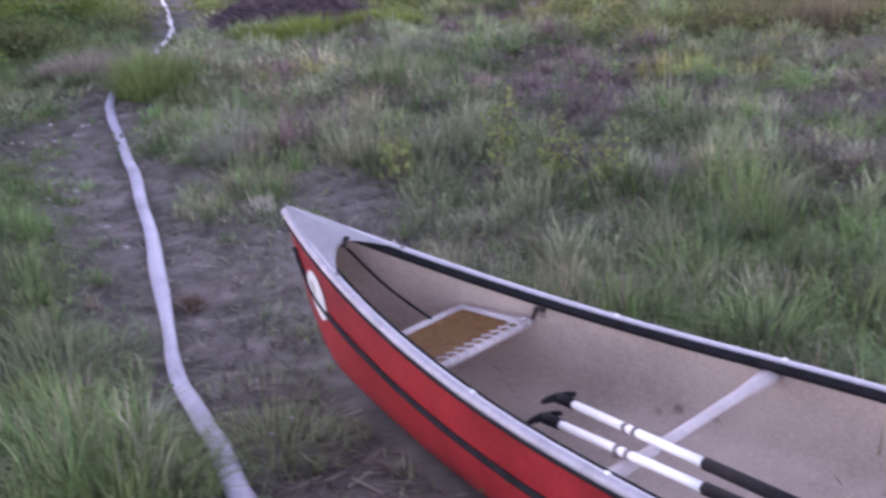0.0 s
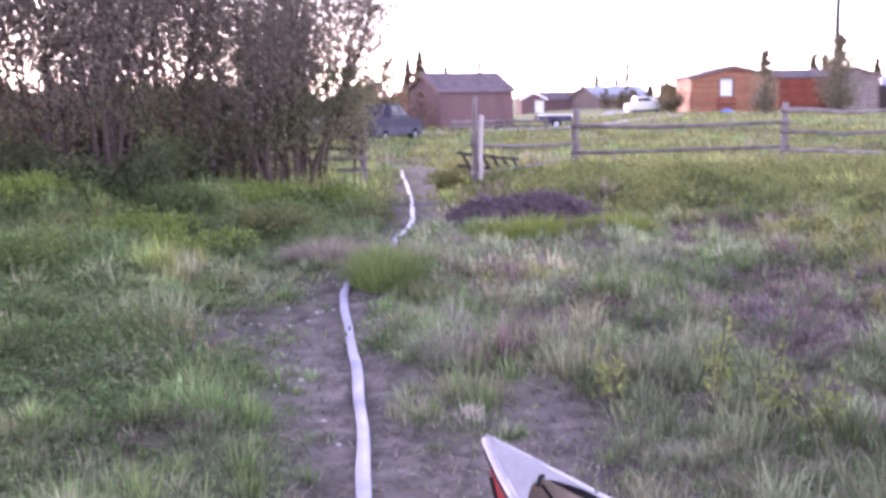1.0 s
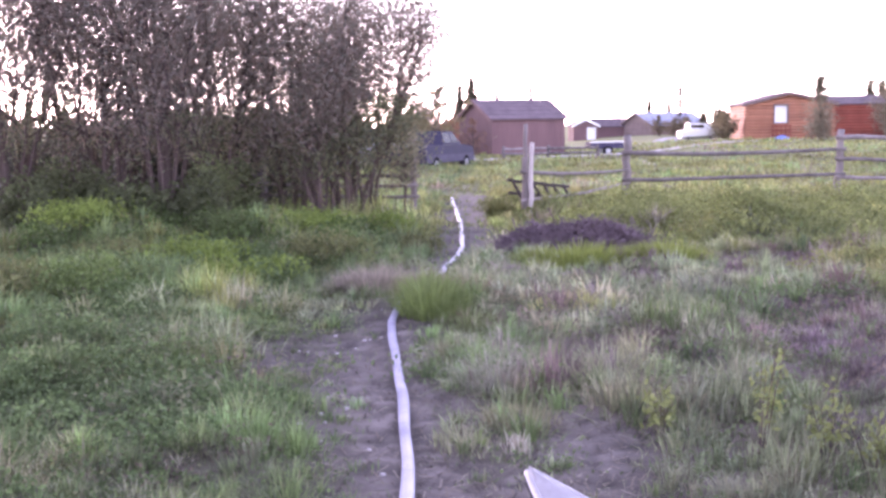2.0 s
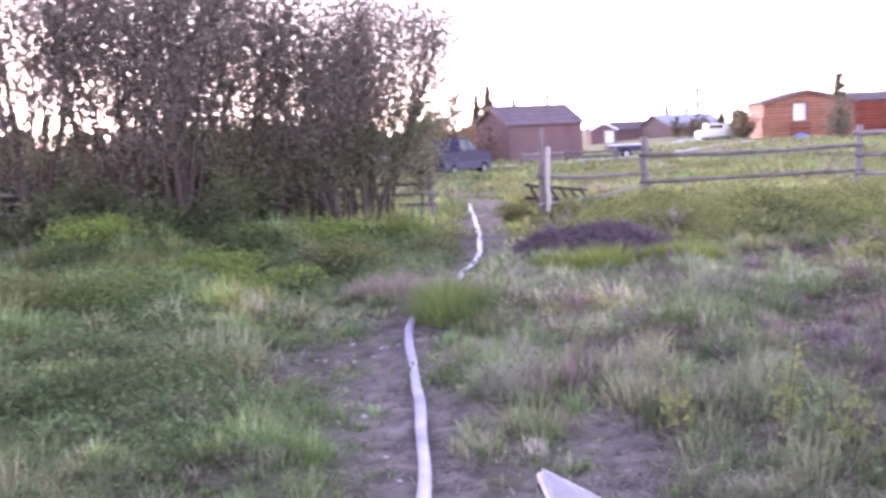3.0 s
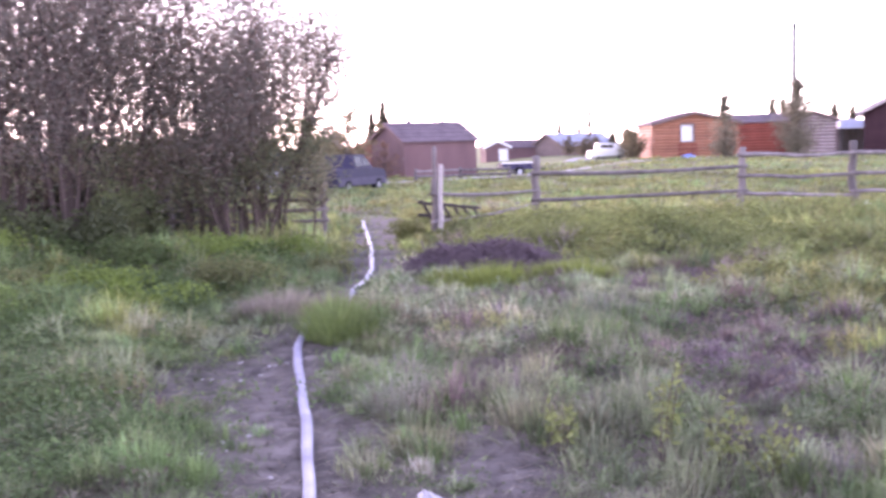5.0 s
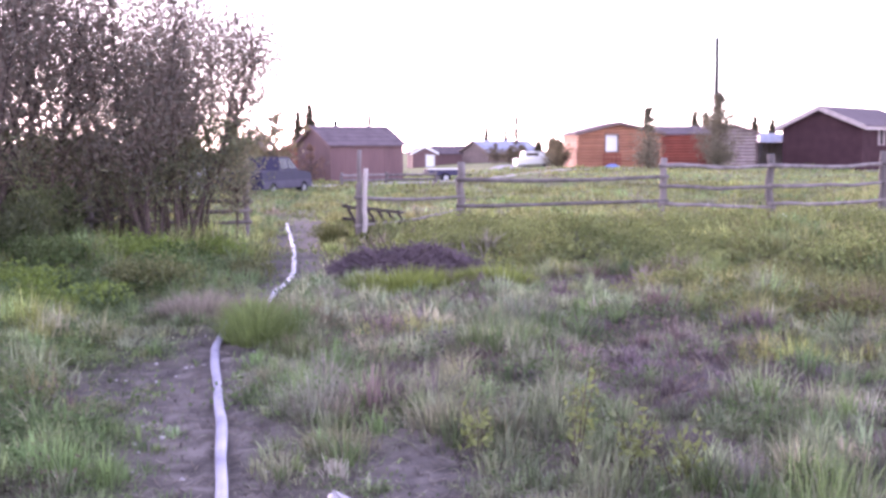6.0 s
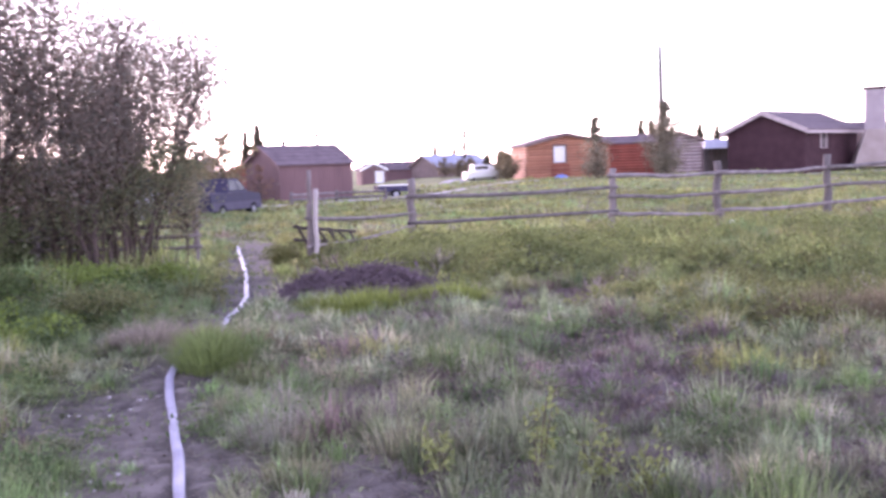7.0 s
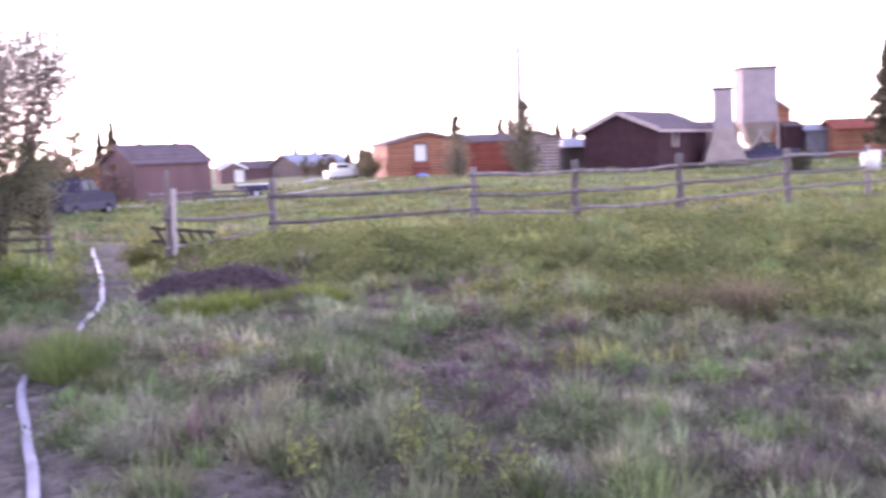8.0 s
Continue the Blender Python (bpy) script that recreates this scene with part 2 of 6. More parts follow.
def bare(x, y):
    """How bare and trodden the ground is, 0 to 1."""
    half = np.interp(y, [0, 3, 5, 7, 8.5, 9.5, 12, 14, 15.4, 18.5, 22, 25.5, 27.5], [0.2, 0.24, 0.34, 0.38, 0.36, 0.14, 0.3, 0.36, 0.42, 0.5, 0.5, 0.4, 0.1])
    d = np.abs(x - path_x(y)) + 0.16 * N1(x, y) + 0.16 * N3(x, y)
    worn = np.where(x < path_x(y), 0.33 + 0.22 * step(9.5, 8, y) * step(4.4, 5.6, y), 0.36)      # grass thins out slowly on the near left
    trail = 1 - step(half - 0.25, half + worn, d)
    trail = trail * (1 - step(26, 28, y))
    spot = lambda cx, cy, rx, ry: 1 - step(0.7, 1.25, np.hypot((x - cx) / rx, (y - cy) / ry) + 0.35 * N1(x, y) + 0.3 * N3(x, y))
    patch = np.maximum.reduce([spot(0.2, 6.0, 0.36, 0.75), 0.75 * spot(-1.75, 8.0, 0.5, 0.5), 0.9 * spot(0.0, 4.6, 0.4, 1.0), 0.55 * spot(-0.1, 3.5, 0.3, 0.6)])
    return np.maximum(trail, patch)


def canoe_away(x, y):
    """0 where the canoe lies, 1 a step away from it."""
    s, q = (x + 0.016) * 0.48 - (y - 3.56) * 0.877, (x + 0.016) * 0.877 + (y - 3.56) * 0.48
    return np.maximum(step(0.35, 0.8, np.abs(q)), step(2.35, 2.8, np.abs(s - 2.35)))


def height(x, y):
    x, y = np.asarray(x, float), np.asarray(y, float)
    z = (0.45 - 0.3 * step(26.5, 28.5, x) * (1 - step(37, 41, x))) * step(35, 74, y) * step(3, 12, x)
    z = z - 0.02 * bare(x, y) * (1 - step(26, 30, y))
    off = step(0.8, 1.5, np.abs(x - path_x(y)) - 0.5 * bare(x, y)) * canoe_away(x, y) * step(1.0, 1.5, np.hypot((x - 0.62) / 1.3, (y - 14.2) / 0.9))
    z = z + off * (0.1 * np.clip(M1(x, y) + 0.35 * M2(x, y), -0.25, 0.8) * step(26, 20, y) * step(2.0, 4.5, y)
                   + 0.34 * np.clip(M3(x, y), 0, 0.7) * step(12.5, 15, y) * step(21.5, 18.5, y))      # old tussocks under the grass
    z = z + 0.03 * N2(x, y) + 0.015 * N1(x, y) * (1 - bare(x, y))
    z = z + (0.010 * N5(x, y) + 0.008 * N3(x, y)) * bare(x, y)
    z = z + 0.13 * np.exp(-(((x + 0.95) / 0.6) ** 2 + ((y - 9.9) / 0.6) ** 2))      # the hump that the hose crosses
    return z


def zground(x, y):
    return float(height(x, y))


def axis(lo, hi, fine, far, grow):
    a = list(np.arange(lo, hi + 1e-6, fine))
    s = fine
    while a[-1] < far:
        s *= grow
        a.append(a[-1] + s)
    s = fine
    while a[0] > -far:
        s *= grow
        a.insert(0, a[0] - s)
    return np.array(a)


gx, gy = axis(-3.6, 4.0, 0.06, 2500, 1.10), axis(2.0, 11.0, 0.055, 2500, 1.07)
GX, GY = np.meshgrid(gx, gy)
GZ = height(GX, GY)
nx, ny = len(gx), len(gy)
idx = np.arange(nx * ny).reshape(ny, nx)
quads = np.stack([idx[:-1, :-1], idx[:-1, 1:], idx[1:, 1:], idx[1:, :-1]], -1).reshape(-1, 4)
bb = bare(GX, GY)[..., None]
dirt = np.array([0.142, 0.123, 0.116]) * (1 + 0.25 * N1(GX, GY) + 0.25 * N3(GX, GY) + 0.5 * N5(GX, GY))[..., None]
dirt = dirt * (1 - 0.35 * step(12, 16, GY + 0.8 * N2(GX, GY)))[..., None]      # earth turns darker towards the gate
dryness = (step(-0.6, 0.8, GX) * (1 - step(13, 17, GY)))[..., None]
litter = (np.array([0.07, 0.07, 0.04]) * (1 - dryness) + np.array([0.125, 0.095, 0.09]) * dryness) * (1 + 0.35 * N1(GX, GY))[..., None]
meadow = np.array([0.115, 0.135, 0.04]) * (1 + 0.2 * N4(GX, GY))[..., None]
far_mix = step(22, 40, GY)[..., None]
tint = dirt * bb + (litter * (1 - far_mix) + meadow * far_mix) * (1 - bb)
ground = raw("ground", np.stack([GX, GY, GZ], -1).reshape(-1, 3), quads.ravel(), np.full(len(quads), 4), GROUND, np.clip(tint, 0.01, 1).reshape(-1, 3), smooth=True)
tagged(ground, "trodden grey-brown earth and rough meadow ground", "ground", kind="structure")


# ---------------------------------------------------------------- the hose on the path
HOSE_LINE = [(1.1, -4.5), (0.9, -2.6), (0.55, -0.8), (0.25, 0.4), (0.05, 1.2), (-0.16, 2.1), (-0.27, 2.61), (-0.35, 3.03), (-0.46, 3.49), (-0.52, 4.05), (-0.56, 4.5), (-0.62, 5.1), (-0.74, 6.1),
             (-0.86, 7.0), (-1.0, 7.9), (-1.12, 8.75), (-1.17, 9.1), (-1.15, 9.55), (-1.08, 10.3), (-1.02, 11.2), (-1.0, 12.0), (-1.0, 13.05), (-0.94, 14.3),
             (-0.93, 15.1), (-1.0, 16.3), (-1.14, 18.5), (-1.4, 21.6), (-1.72, 25.2)]


def hose():
    p = np.array(HOSE_LINE)
    u = np.linspace(0, len(p) - 1, 190)
    xs, ys = np.interp(u, range(len(p)), p[:, 0]), np.interp(u, range(len(p)), p[:, 1])
    k = np.ones(5) / 5
    xs[2:-2], ys[2:-2] = np.convolve(xs, k, "valid"), np.convolve(ys, k, "valid")
    rng = random.Random(8)
    xs = xs + 0.004 * np.sin(ys * 5)
    bm = bmesh.new()
    tube(bm, [(x, y, zground(x, y) + 0.03) for x, y in zip(xs, ys)], [(0.032 + 0.002 * math.sin(3.1 * y)) * (1 - 0.3 * math.exp(-((y - 3.9) / 0.4) ** 2)) for y in ys], 12, 0.5, wobble=0.01, rng=rng)
    ob = part("fire_hose", bm, HOSE, None, smooth=True)
    return tagged(ob, "flat white canvas hose lying along the dirt path", "hose")


hose()


# ---------------------------------------------------------------- the canoe
def canoe():
    tip, along = Vector((-0.016, 3.56, 0.0)), Vector((0.480, -0.877, 0)).normalized()
    side = Vector((0.877, 0.480, 0)).normalized()
    L, base = 4.7, 0.0
    lean = -0.108
    top = thing("canoe", "red canoe with tan interior and white deck lying on grass", "canoe")

    def half(s):
        u = min(s, L - s) / (L / 2)
        return 0.327 * (1 - (1 - u) ** 2.02) ** 0.92 + 0.002

    def sheer(s):
        e = min(s, L - s)
        return 0.320 + 0.19 * max(0, 1 - e / 1.5) ** 2

    def stem(s):      # keel height: the stem sweeps up at the ends
        e = min(s, L - s)
        return 0.03 + 0.40 * max(0, 1 - e / 0.30) ** 2.4 + 0.03 * max(0, 1 - e / 1.2) ** 2

    def world_point(s, q, z):
        # q across (to the canoe's side), leaning about the keel
        c, d = math.cos(lean), math.sin(lean)
        return tip + along * s + side * (q * c + z * d) + Vector((0, 0, -q * d + z * c + base))

    def section(s, k, inset=0.0):
        """k from -1 (gunwale) over 0 (keel) to 1 (gunwale)."""
        w, zt, zb = max(half(s) - inset, 0.0005), sheer(s), stem(s) + inset * 0.6
        a = abs(k)
        q = w * min(1.0, (a / 0.55) ** 0.8) if a < 0.55 else w * (1 + 0.06 * math.sin(math.pi * (a - 0.55) / 0.45))
        z = zb + (zt - zb) * (0.10 * (a / 0.55) ** 3 if a < 0.55 else 0.10 + 0.90 * ((a - 0.55) / 0.45) ** 1.1)
        return world_point(s, math.copysign(q, k), z)

    S = [L * (0.5 - 0.5 * math.cos(math.pi * i / 56)) for i in range(57)]
    K = [-1 + 2 * j / 28 for j in range(29)]

    def skin(name, inset, material, flip, label):
        bm = bmesh.new()
        rows = [[bm.verts.new(section(s, k, inset)) for k in K] for s in S]
        for a, b in zip(rows, rows[1:]):
            for j in range(len(K) - 1):
                f = (a[j], a[j + 1], b[j + 1], b[j])
                bm.faces.new(f[::-1] if flip else f)
        return part(name, bm, material, top, label, smooth=True)

    skin("hull", 0.0, RED, False, "glossy red hull")
    skin("liner", 0.012, BEIGE, True, "scuffed tan inner skin")
    for sgn, nm in ((-1, "gunwale"), (1, "gunwale")):
        bm = bmesh.new()
        pts = [section(s, sgn) + Vector((0, 0, 0.006)) for s in S[1:-1]]
        tube(bm, pts, 0.017, 8, 0.8)
        g = part(nm, bm, ALU, top, "aluminium gunwale", smooth=True)
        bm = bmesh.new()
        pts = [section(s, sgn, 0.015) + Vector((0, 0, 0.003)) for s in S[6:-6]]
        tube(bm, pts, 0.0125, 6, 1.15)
        part("inner_lip", bm, BLACK, g, "dark inner lip")
        # a thin pale strip stands in for the sky's highlight on the gunwale
        bm = bmesh.new()
        tube(bm, [section(s, sgn, 0.004) + Vector((0, 0, 0.0175)) for s in S[8:-8]], 0.0035, 6)
        part("edge_highlight", bm, DECK, g, "pale strip for the sky's highlight on the gunwale")
        bm = bmesh.new()
        tube(bm, [section(s, sgn, -0.014) + Vector((0, 0, -0.004)) for s in S[3:-3]], 0.0055, 6)
        part("outer_edge", bm, BLACK, g, "dark outer edge")
        for s in (0.43, 1.15, 1.62, 2.3, 3.1):
            bm = bmesh.new()
            tube(bm, [section(s - 0.006, sgn, 0.004) + Vector((0, 0, 0.02)), section(s + 0.006, sgn, 0.004) + Vector((0, 0, 0.02))], 0.0055, 6)
            part("rivet", bm, GREYWOOD if s < 1 else WHITE, g)
    # dark rubbing stripe along the side of the hull
    for sgn in (-1, 1):
        bm = bmesh.new()
        kk = 0.80
        tube(bm, [section(s, sgn * kk, -0.001) for s in S[4:-4]], 0.011, 6)
        part("rubbing_strip", bm, BLACK, top, "thin dark rubbing strip")
    # deck plates with a hollow inner edge
    for end in (0, 1):
        bm = bmesh.new()
        rows = []
        n = 14
        for i in range(n + 1):
            row = []
            for j in range(13):
                k = -1 + 2 * j / 12
                reach = 0.44 - 0.14 * (1 - k * k) ** 0.8
                s = 0.004 + reach * i / n
                ss = s if end == 0 else L - s
                w = half(ss) * k * 0.99
                row.append(bm.verts.new(world_point(ss, w, sheer(ss) + 0.016 + 0.012 * (1 - k * k))))
            rows.append(row)
        for a, b in zip(rows, rows[1:]):
            for j in range(12):
                f = (a[j], b[j], b[j + 1], a[j + 1])
                bm.faces.new(f if end == 0 else f[::-1])
        bmesh.ops.solidify(bm, geom=bm.faces[:], thickness=0.012)
        d = part("deck", bm, DECK, top, "whitish deck plate with a curved edge", smooth=False)
        if end == 0:
            bm = bmesh.new()
            tube(bm, [world_point(0.30 + 0.012 * i, 0.02 - 0.012 * i, sheer(0.3) + 0.045 - 0.006 * abs(i - 2)) for i in range(5)], 0.007, 6)
            part("cord_loop", bm, BLACK, d, "short black cord loop")
    # thwarts
    for s in (1.59, 3.15):
        bm = bmesh.new()
        w, z = half(s) - 0.01, sheer(s) - 0.02
        tube(bm, [world_point(s, q * w, z) for q in (-1, -0.85, -0.6, 0, 0.6, 0.85, 1)], [0.03, 0.025, 0.018, 0.016, 0.018, 0.025, 0.03], 8, 0.55)
        part("thwart", bm, SEATGREY, top, "pale metal thwart", smooth=True)
    # seats
    for s0, s1 in ((0.65, 0.89), (3.65, 3.95)):
        z0 = 0.29
        a0, a1 = half(s0) - 0.02, half(s1) - 0.02
        bm = bmesh.new()
        for p, q in (((s0, -a0), (s0, a0)), ((s1, -a1), (s1, a1)), ((s0, -a0 * 0.92), (s1, -a1 * 0.86)), ((s0, a0 * 0.92), (s1, a1 * 0.86))):
            tube(bm, [world_point(*p, z0), world_point(*q, z0)], 0.012, 8)
        seat = part("seat", bm, SEATGREY, top, "white tube seat frame", smooth=True)
        bm = bmesh.new()
        n = 9
        rows = []
        for i in range(n + 1):
            s = s0 + 0.015 + (s1 - s0 - 0.03) * i / n
            a = (a0 + (a1 - a0) * i / n) * 0.87
            rows.append([bm.verts.new(world_point(s, -a + 2 * a * j / n, z0 + 0.003 - 0.012 * math.sin(math.pi * i / n) * math.sin(math.pi * j / n))) for j in range(n + 1)])
        for r0, r1 in zip(rows, rows[1:]):
            for j in range(n):
                bm.faces.new((r0[j], r1[j], r1[j + 1], r0[j + 1]))
        bmesh.ops.solidify(bm, geom=bm.faces[:], thickness=0.008)
        part("seat_web", bm, CANE, seat, "brown woven seat panel")
        for e in range(11):
            bm = bmesh.new()
            q = (-0.8 + 0.16 * e) * a1
            tube(bm, [world_point(s1 - 0.03, q, z0 + 0.012), world_point(s1, q + 0.008, z0 + 0.02), world_point(s1 + 0.018, q + 0.010, z0 + 0.004)], 0.0035, 5)
            part("lacing", bm, SEATGREY, seat, "white lacing")
    # hangers that carry the bow seat
    for sgn in (-1, 1):
        bm = bmesh.new()
        tube(bm, [world_point(0.89, sgn * (half(0.89) - 0.03), 0.285), world_point(0.905, sgn * (half(0.905) - 0.02), 0.33), world_point(0.93, sgn * (half(0.93) - 0.018), sheer(0.93) - 0.02)], 0.007, 6)
        part("seat_hanger", bm, DARKBARK, top, "dark strap from the seat to the gunwale")
    # dark seam lines of the liner
    bm = bmesh.new()
    tube(bm, [world_point(s, q, z) for s, q, z in ((0.22, 0.06, 0.41), (0.30, 0.05, 0.385), (0.40, 0.042, 0.35), (0.48, 0.036, 0.33), (0.57, 0.03, 0.313), (0.655, 0.022, 0.302))], 0.0045, 6)
    part("painter_rope", bm, BLACK, top, "thin dark rope in the bow")
    # emblem on the bow
    bm = bmesh.new()
    ring = []
    ctr = bm.verts.new(section(0.235, -0.83, -0.004))
    for i in range(20):
        a = 2 * math.pi * i / 20
        ring.append(bm.verts.new(section(0.235 + 0.07 * math.cos(a), -0.83 + 0.085 * math.sin(a), -0.004)))
    for i in range(20):
        bm.faces.new((ctr, ring[i], ring[(i + 1) % 20]))
    bmesh.ops.recalc_face_normals(bm, faces=bm.faces[:])
    bmesh.ops.solidify(bm, geom=bm.faces[:], thickness=0.002)
    em = part("emblem", bm, WHITE, top, "white oval emblem with dark shapes")
    bm = bmesh.new()
    tube(bm, [section(0.20 + 0.008 * i, -0.865 + 0.01 * i, -0.004) for i in range(4)], 0.005, 6)
    part("emblem_bar", bm, BLACK, em)

    # paddles resting on the thwart
    def paddle(sa, qa, za, sb, qb, zb, label):
        a, b = world_point(sa, qa, za), world_point(sb, qb, zb)
        d = (b - a).normalized()
        across = d.cross(Vector((0, 0, 1))).normalized()
        pd = thing("paddle", label, "paddle", "paddles in the canoe")
        ln = (b - a).length
        bm = bmesh.new()
        tube(bm, [a + d * 0.03, a + d * ln * 0.5, a + d * (ln * 0.62)], 0.0105, 10)
        part("shaft", bm, WHITE, pd, "white shaft", smooth=True)
        bm = bmesh.new()
        tube(bm, [a + d * (ln * 0.60), a + d * (ln * 0.8), b], 0.0135, 10)
        part("sleeve", bm, BLACK, pd, "black sleeve", smooth=True)
        bm = bmesh.new()
        tube(bm, [a + d * 0.07, a + d * 0.03, a], [0.013, 0.014, 0.015], 8)
        tube(bm, [a - across * 0.046, a - across * 0.026 - d * 0.007, a - d * 0.01, a + across * 0.026 - d * 0.007, a + across * 0.046], [0.006, 0.009, 0.011, 0.009, 0.006], 8)
        part("grip", bm, BLACK, pd, "black T grip", smooth=True)
        bm = bmesh.new()
        c = [(0, 0.02), (0.08, 0.07), (0.2, 0.1), (0.4, 0.1), (0.47, 0.07), (0.49, 0.02)]
        rows = [[bm.verts.new(b + d * u + across * (w * k) + Vector((0, 0, 0.006 * (1 - k * k)))) for k in (-1, -0.4, 0, 0.4, 1)] for u, w in c]
        for r0, r1 in zip(rows, rows[1:]):
            for j in range(4):
                bm.faces.new((r0[j], r0[j + 1], r1[j + 1], r1[j]))
        bmesh.ops.solidify(bm, geom=bm.faces[:], thickness=0.008)
        part("blade", bm, BLACK, pd, "black blade")
        for t in (0.30, 0.34):
            bm = bmesh.new()
            tube(bm, [a + d * (ln * t), a + d * (ln * t + 0.012)], 0.0122, 10)
            part("marking", bm, GREYWOOD, pd, "small grey marking")

    paddle(1.24, -0.06, 0.28, 2.14, -0.27, 0.43, "white-shafted paddle with black grip lying across the thwart")
    paddle(1.28, -0.146, 0.28, 2.2, -0.325, 0.43, "white-shafted paddle with black grip lying across the thwart")


canoe()


# ---------------------------------------------------------------- the pole fence
def stick(name, a, b, r0, r1, parent, material, sides=8, seed=0, sag=0.0, label="", crook=0.35):
    rng = random.Random(seed)
    a, b = Vector(a), Vector(b)
    n = 7
    pts = []
    for i in range(n):
        t = i / (n - 1)
        p = a.lerp(b, t)
        p.z -= sag * 4 * t * (1 - t)
        if 0 < i < n - 1:
            p += Vector((rng.uniform(-1, 1), rng.uniform(-1, 1), rng.uniform(-1, 1))) * r0 * crook
        pts.append(p)
    bm = bmesh.new()
    tube(bm, pts, [r0 + (r1 - r0) * i / (n - 1) for i in range(n)], sides, wobble=0.06, rng=rng)
    return part(name, bm, material, parent, label, smooth=True)


def fences():
    right = thing("pole_fence", "weathered grey pole fence with thin rails in the grass", "fence")
    P = [(-0.1, 20.1, 1.0, 0.06), (2.0, 24.1, 1.33, 0.092), (6.18, 23.8, 1.42, 0.078), (8.8, 24.6, 1.5, 0.09), (11.95, 26.0, 1.56, 0.1), (16.3, 28.6, 1.55, 0.11), (20.6, 31.4, 1.55, 0.09), (25.5, 34.5, 1.5, 0.09)]
    for i, (x, y, h, r) in enumerate(P):
        z = zground(x, y)
        lean = random.Random(i + 40)
        dx = 0.05 if i == 2 else lean.uniform(-0.02, 0.02)
        stick("post", (x, y, z - 0.15), (x + dx, y, z + h), r, r * 0.88, right, GREYWOOD, 9, i)
    # the gate's slim second post and the pale brace beside it
    stick("post", (-0.03, 19.98, -0.1), (0.02, 20.0, 1.30), 0.05, 0.04, right, PALEWOOD, 8, 71, label="pale slim post")
    stick("post", (-0.13, 20.28, -0.1), (-0.09, 20.3, 1.62), 0.045, 0.036, right, GREYWOOD, 8, 72)
    # rail heights at the two ends of each bay
    levels = {0: ((0.76, 0.62), (0.26, 0.37)), 1: ((0.97, 1.03), (0.42, 0.53)), 2: ((1.26, 1.25), (0.83, 0.79), (0.48, 0.35)), 3: ((1.25, 1.26), (0.82, 0.84), (0.42, 0.45)),
              4: ((1.28, 1.33), (0.85, 0.88), (0.44, 0.48)), 5: ((1.35, 1.38), (0.9, 0.9), (0.48, 0.46)), 6: ((1.37, 1.33), (0.9, 0.92), (0.47, 0.5))}
    for i, hs in levels.items():
        (xa, ya, _, _), (xb, yb, _, _) = P[i], P[i + 1]
        za, zb = zground(xa, ya), zground(xb, yb)
        ex, ey = (xb - xa) * 0.03, (yb - ya) * 0.03
        thin = 0.7 if i == 0 else 1.0
        for j, (ha, hb) in enumerate(hs):
            stick("rail", (xa - ex, ya - ey - 0.1, za + ha), (xb + ex, yb + ey - 0.1, zb + hb), (0.05 if j == 0 else 0.042) * thin, 0.036 * thin, right, GREYWOOD, 7, i * 31 + j, sag=0.05 if i == 0 else 0.03, crook=0.5)
    left = thing("pole_fence", "weathered grey pole fence running behind the willows", "fence")
    Q = [(-2.07, 20.3, 1.5), (-4.9, 20.9, 1.1), (-7.8, 21.4, 1.1), (-10.8, 21.8, 1.1), (-14, 22.2, 1.1)]
    for i, (x, y, h) in enumerate(Q):
        stick("post", (x, y, -0.15), (x, y, h), 0.06, 0.05, left, GREYWOOD, 8, 90 + i)
    for i in range(len(Q) - 1):
        for j, h in enumerate((0.74, 0.57, 0.38)):
            stick("rail", (Q[i][0] + 0.1, Q[i][1] - 0.08, h), (Q[i + 1][0] - 0.1, Q[i + 1][1] - 0.08, h + 0.03), 0.036, 0.032, left, GREYWOOD, 7, 120 + i * 5 + j, sag=0.03)


fences()


# ---------------------------------------------------------------- houses
def wall_panel(bm, length, eave, openings, m, thick=0.16):
    """A wall from x = 0 to length, standing on z = 0, outer face at y = 0; openings (x0, x1, z0, z1) go through."""
    xs = sorted({0, length, *[v for o in openings for v in o[:2]]})
    zs = sorted({0, eave, *[v for o in openings for v in o[2:]]})
    for x0, x1 in zip(xs, xs[1:]):
        for z0, z1 in zip(zs, zs[1:]):
            cx, cz = (x0 + x1) / 2, (z0 + z1) / 2
            if not any(o[0] < cx < o[1] and o[2] < cz < o[3] for o in openings):
                box(bm, x0, x1, 0, thick, z0, z1, m=m)


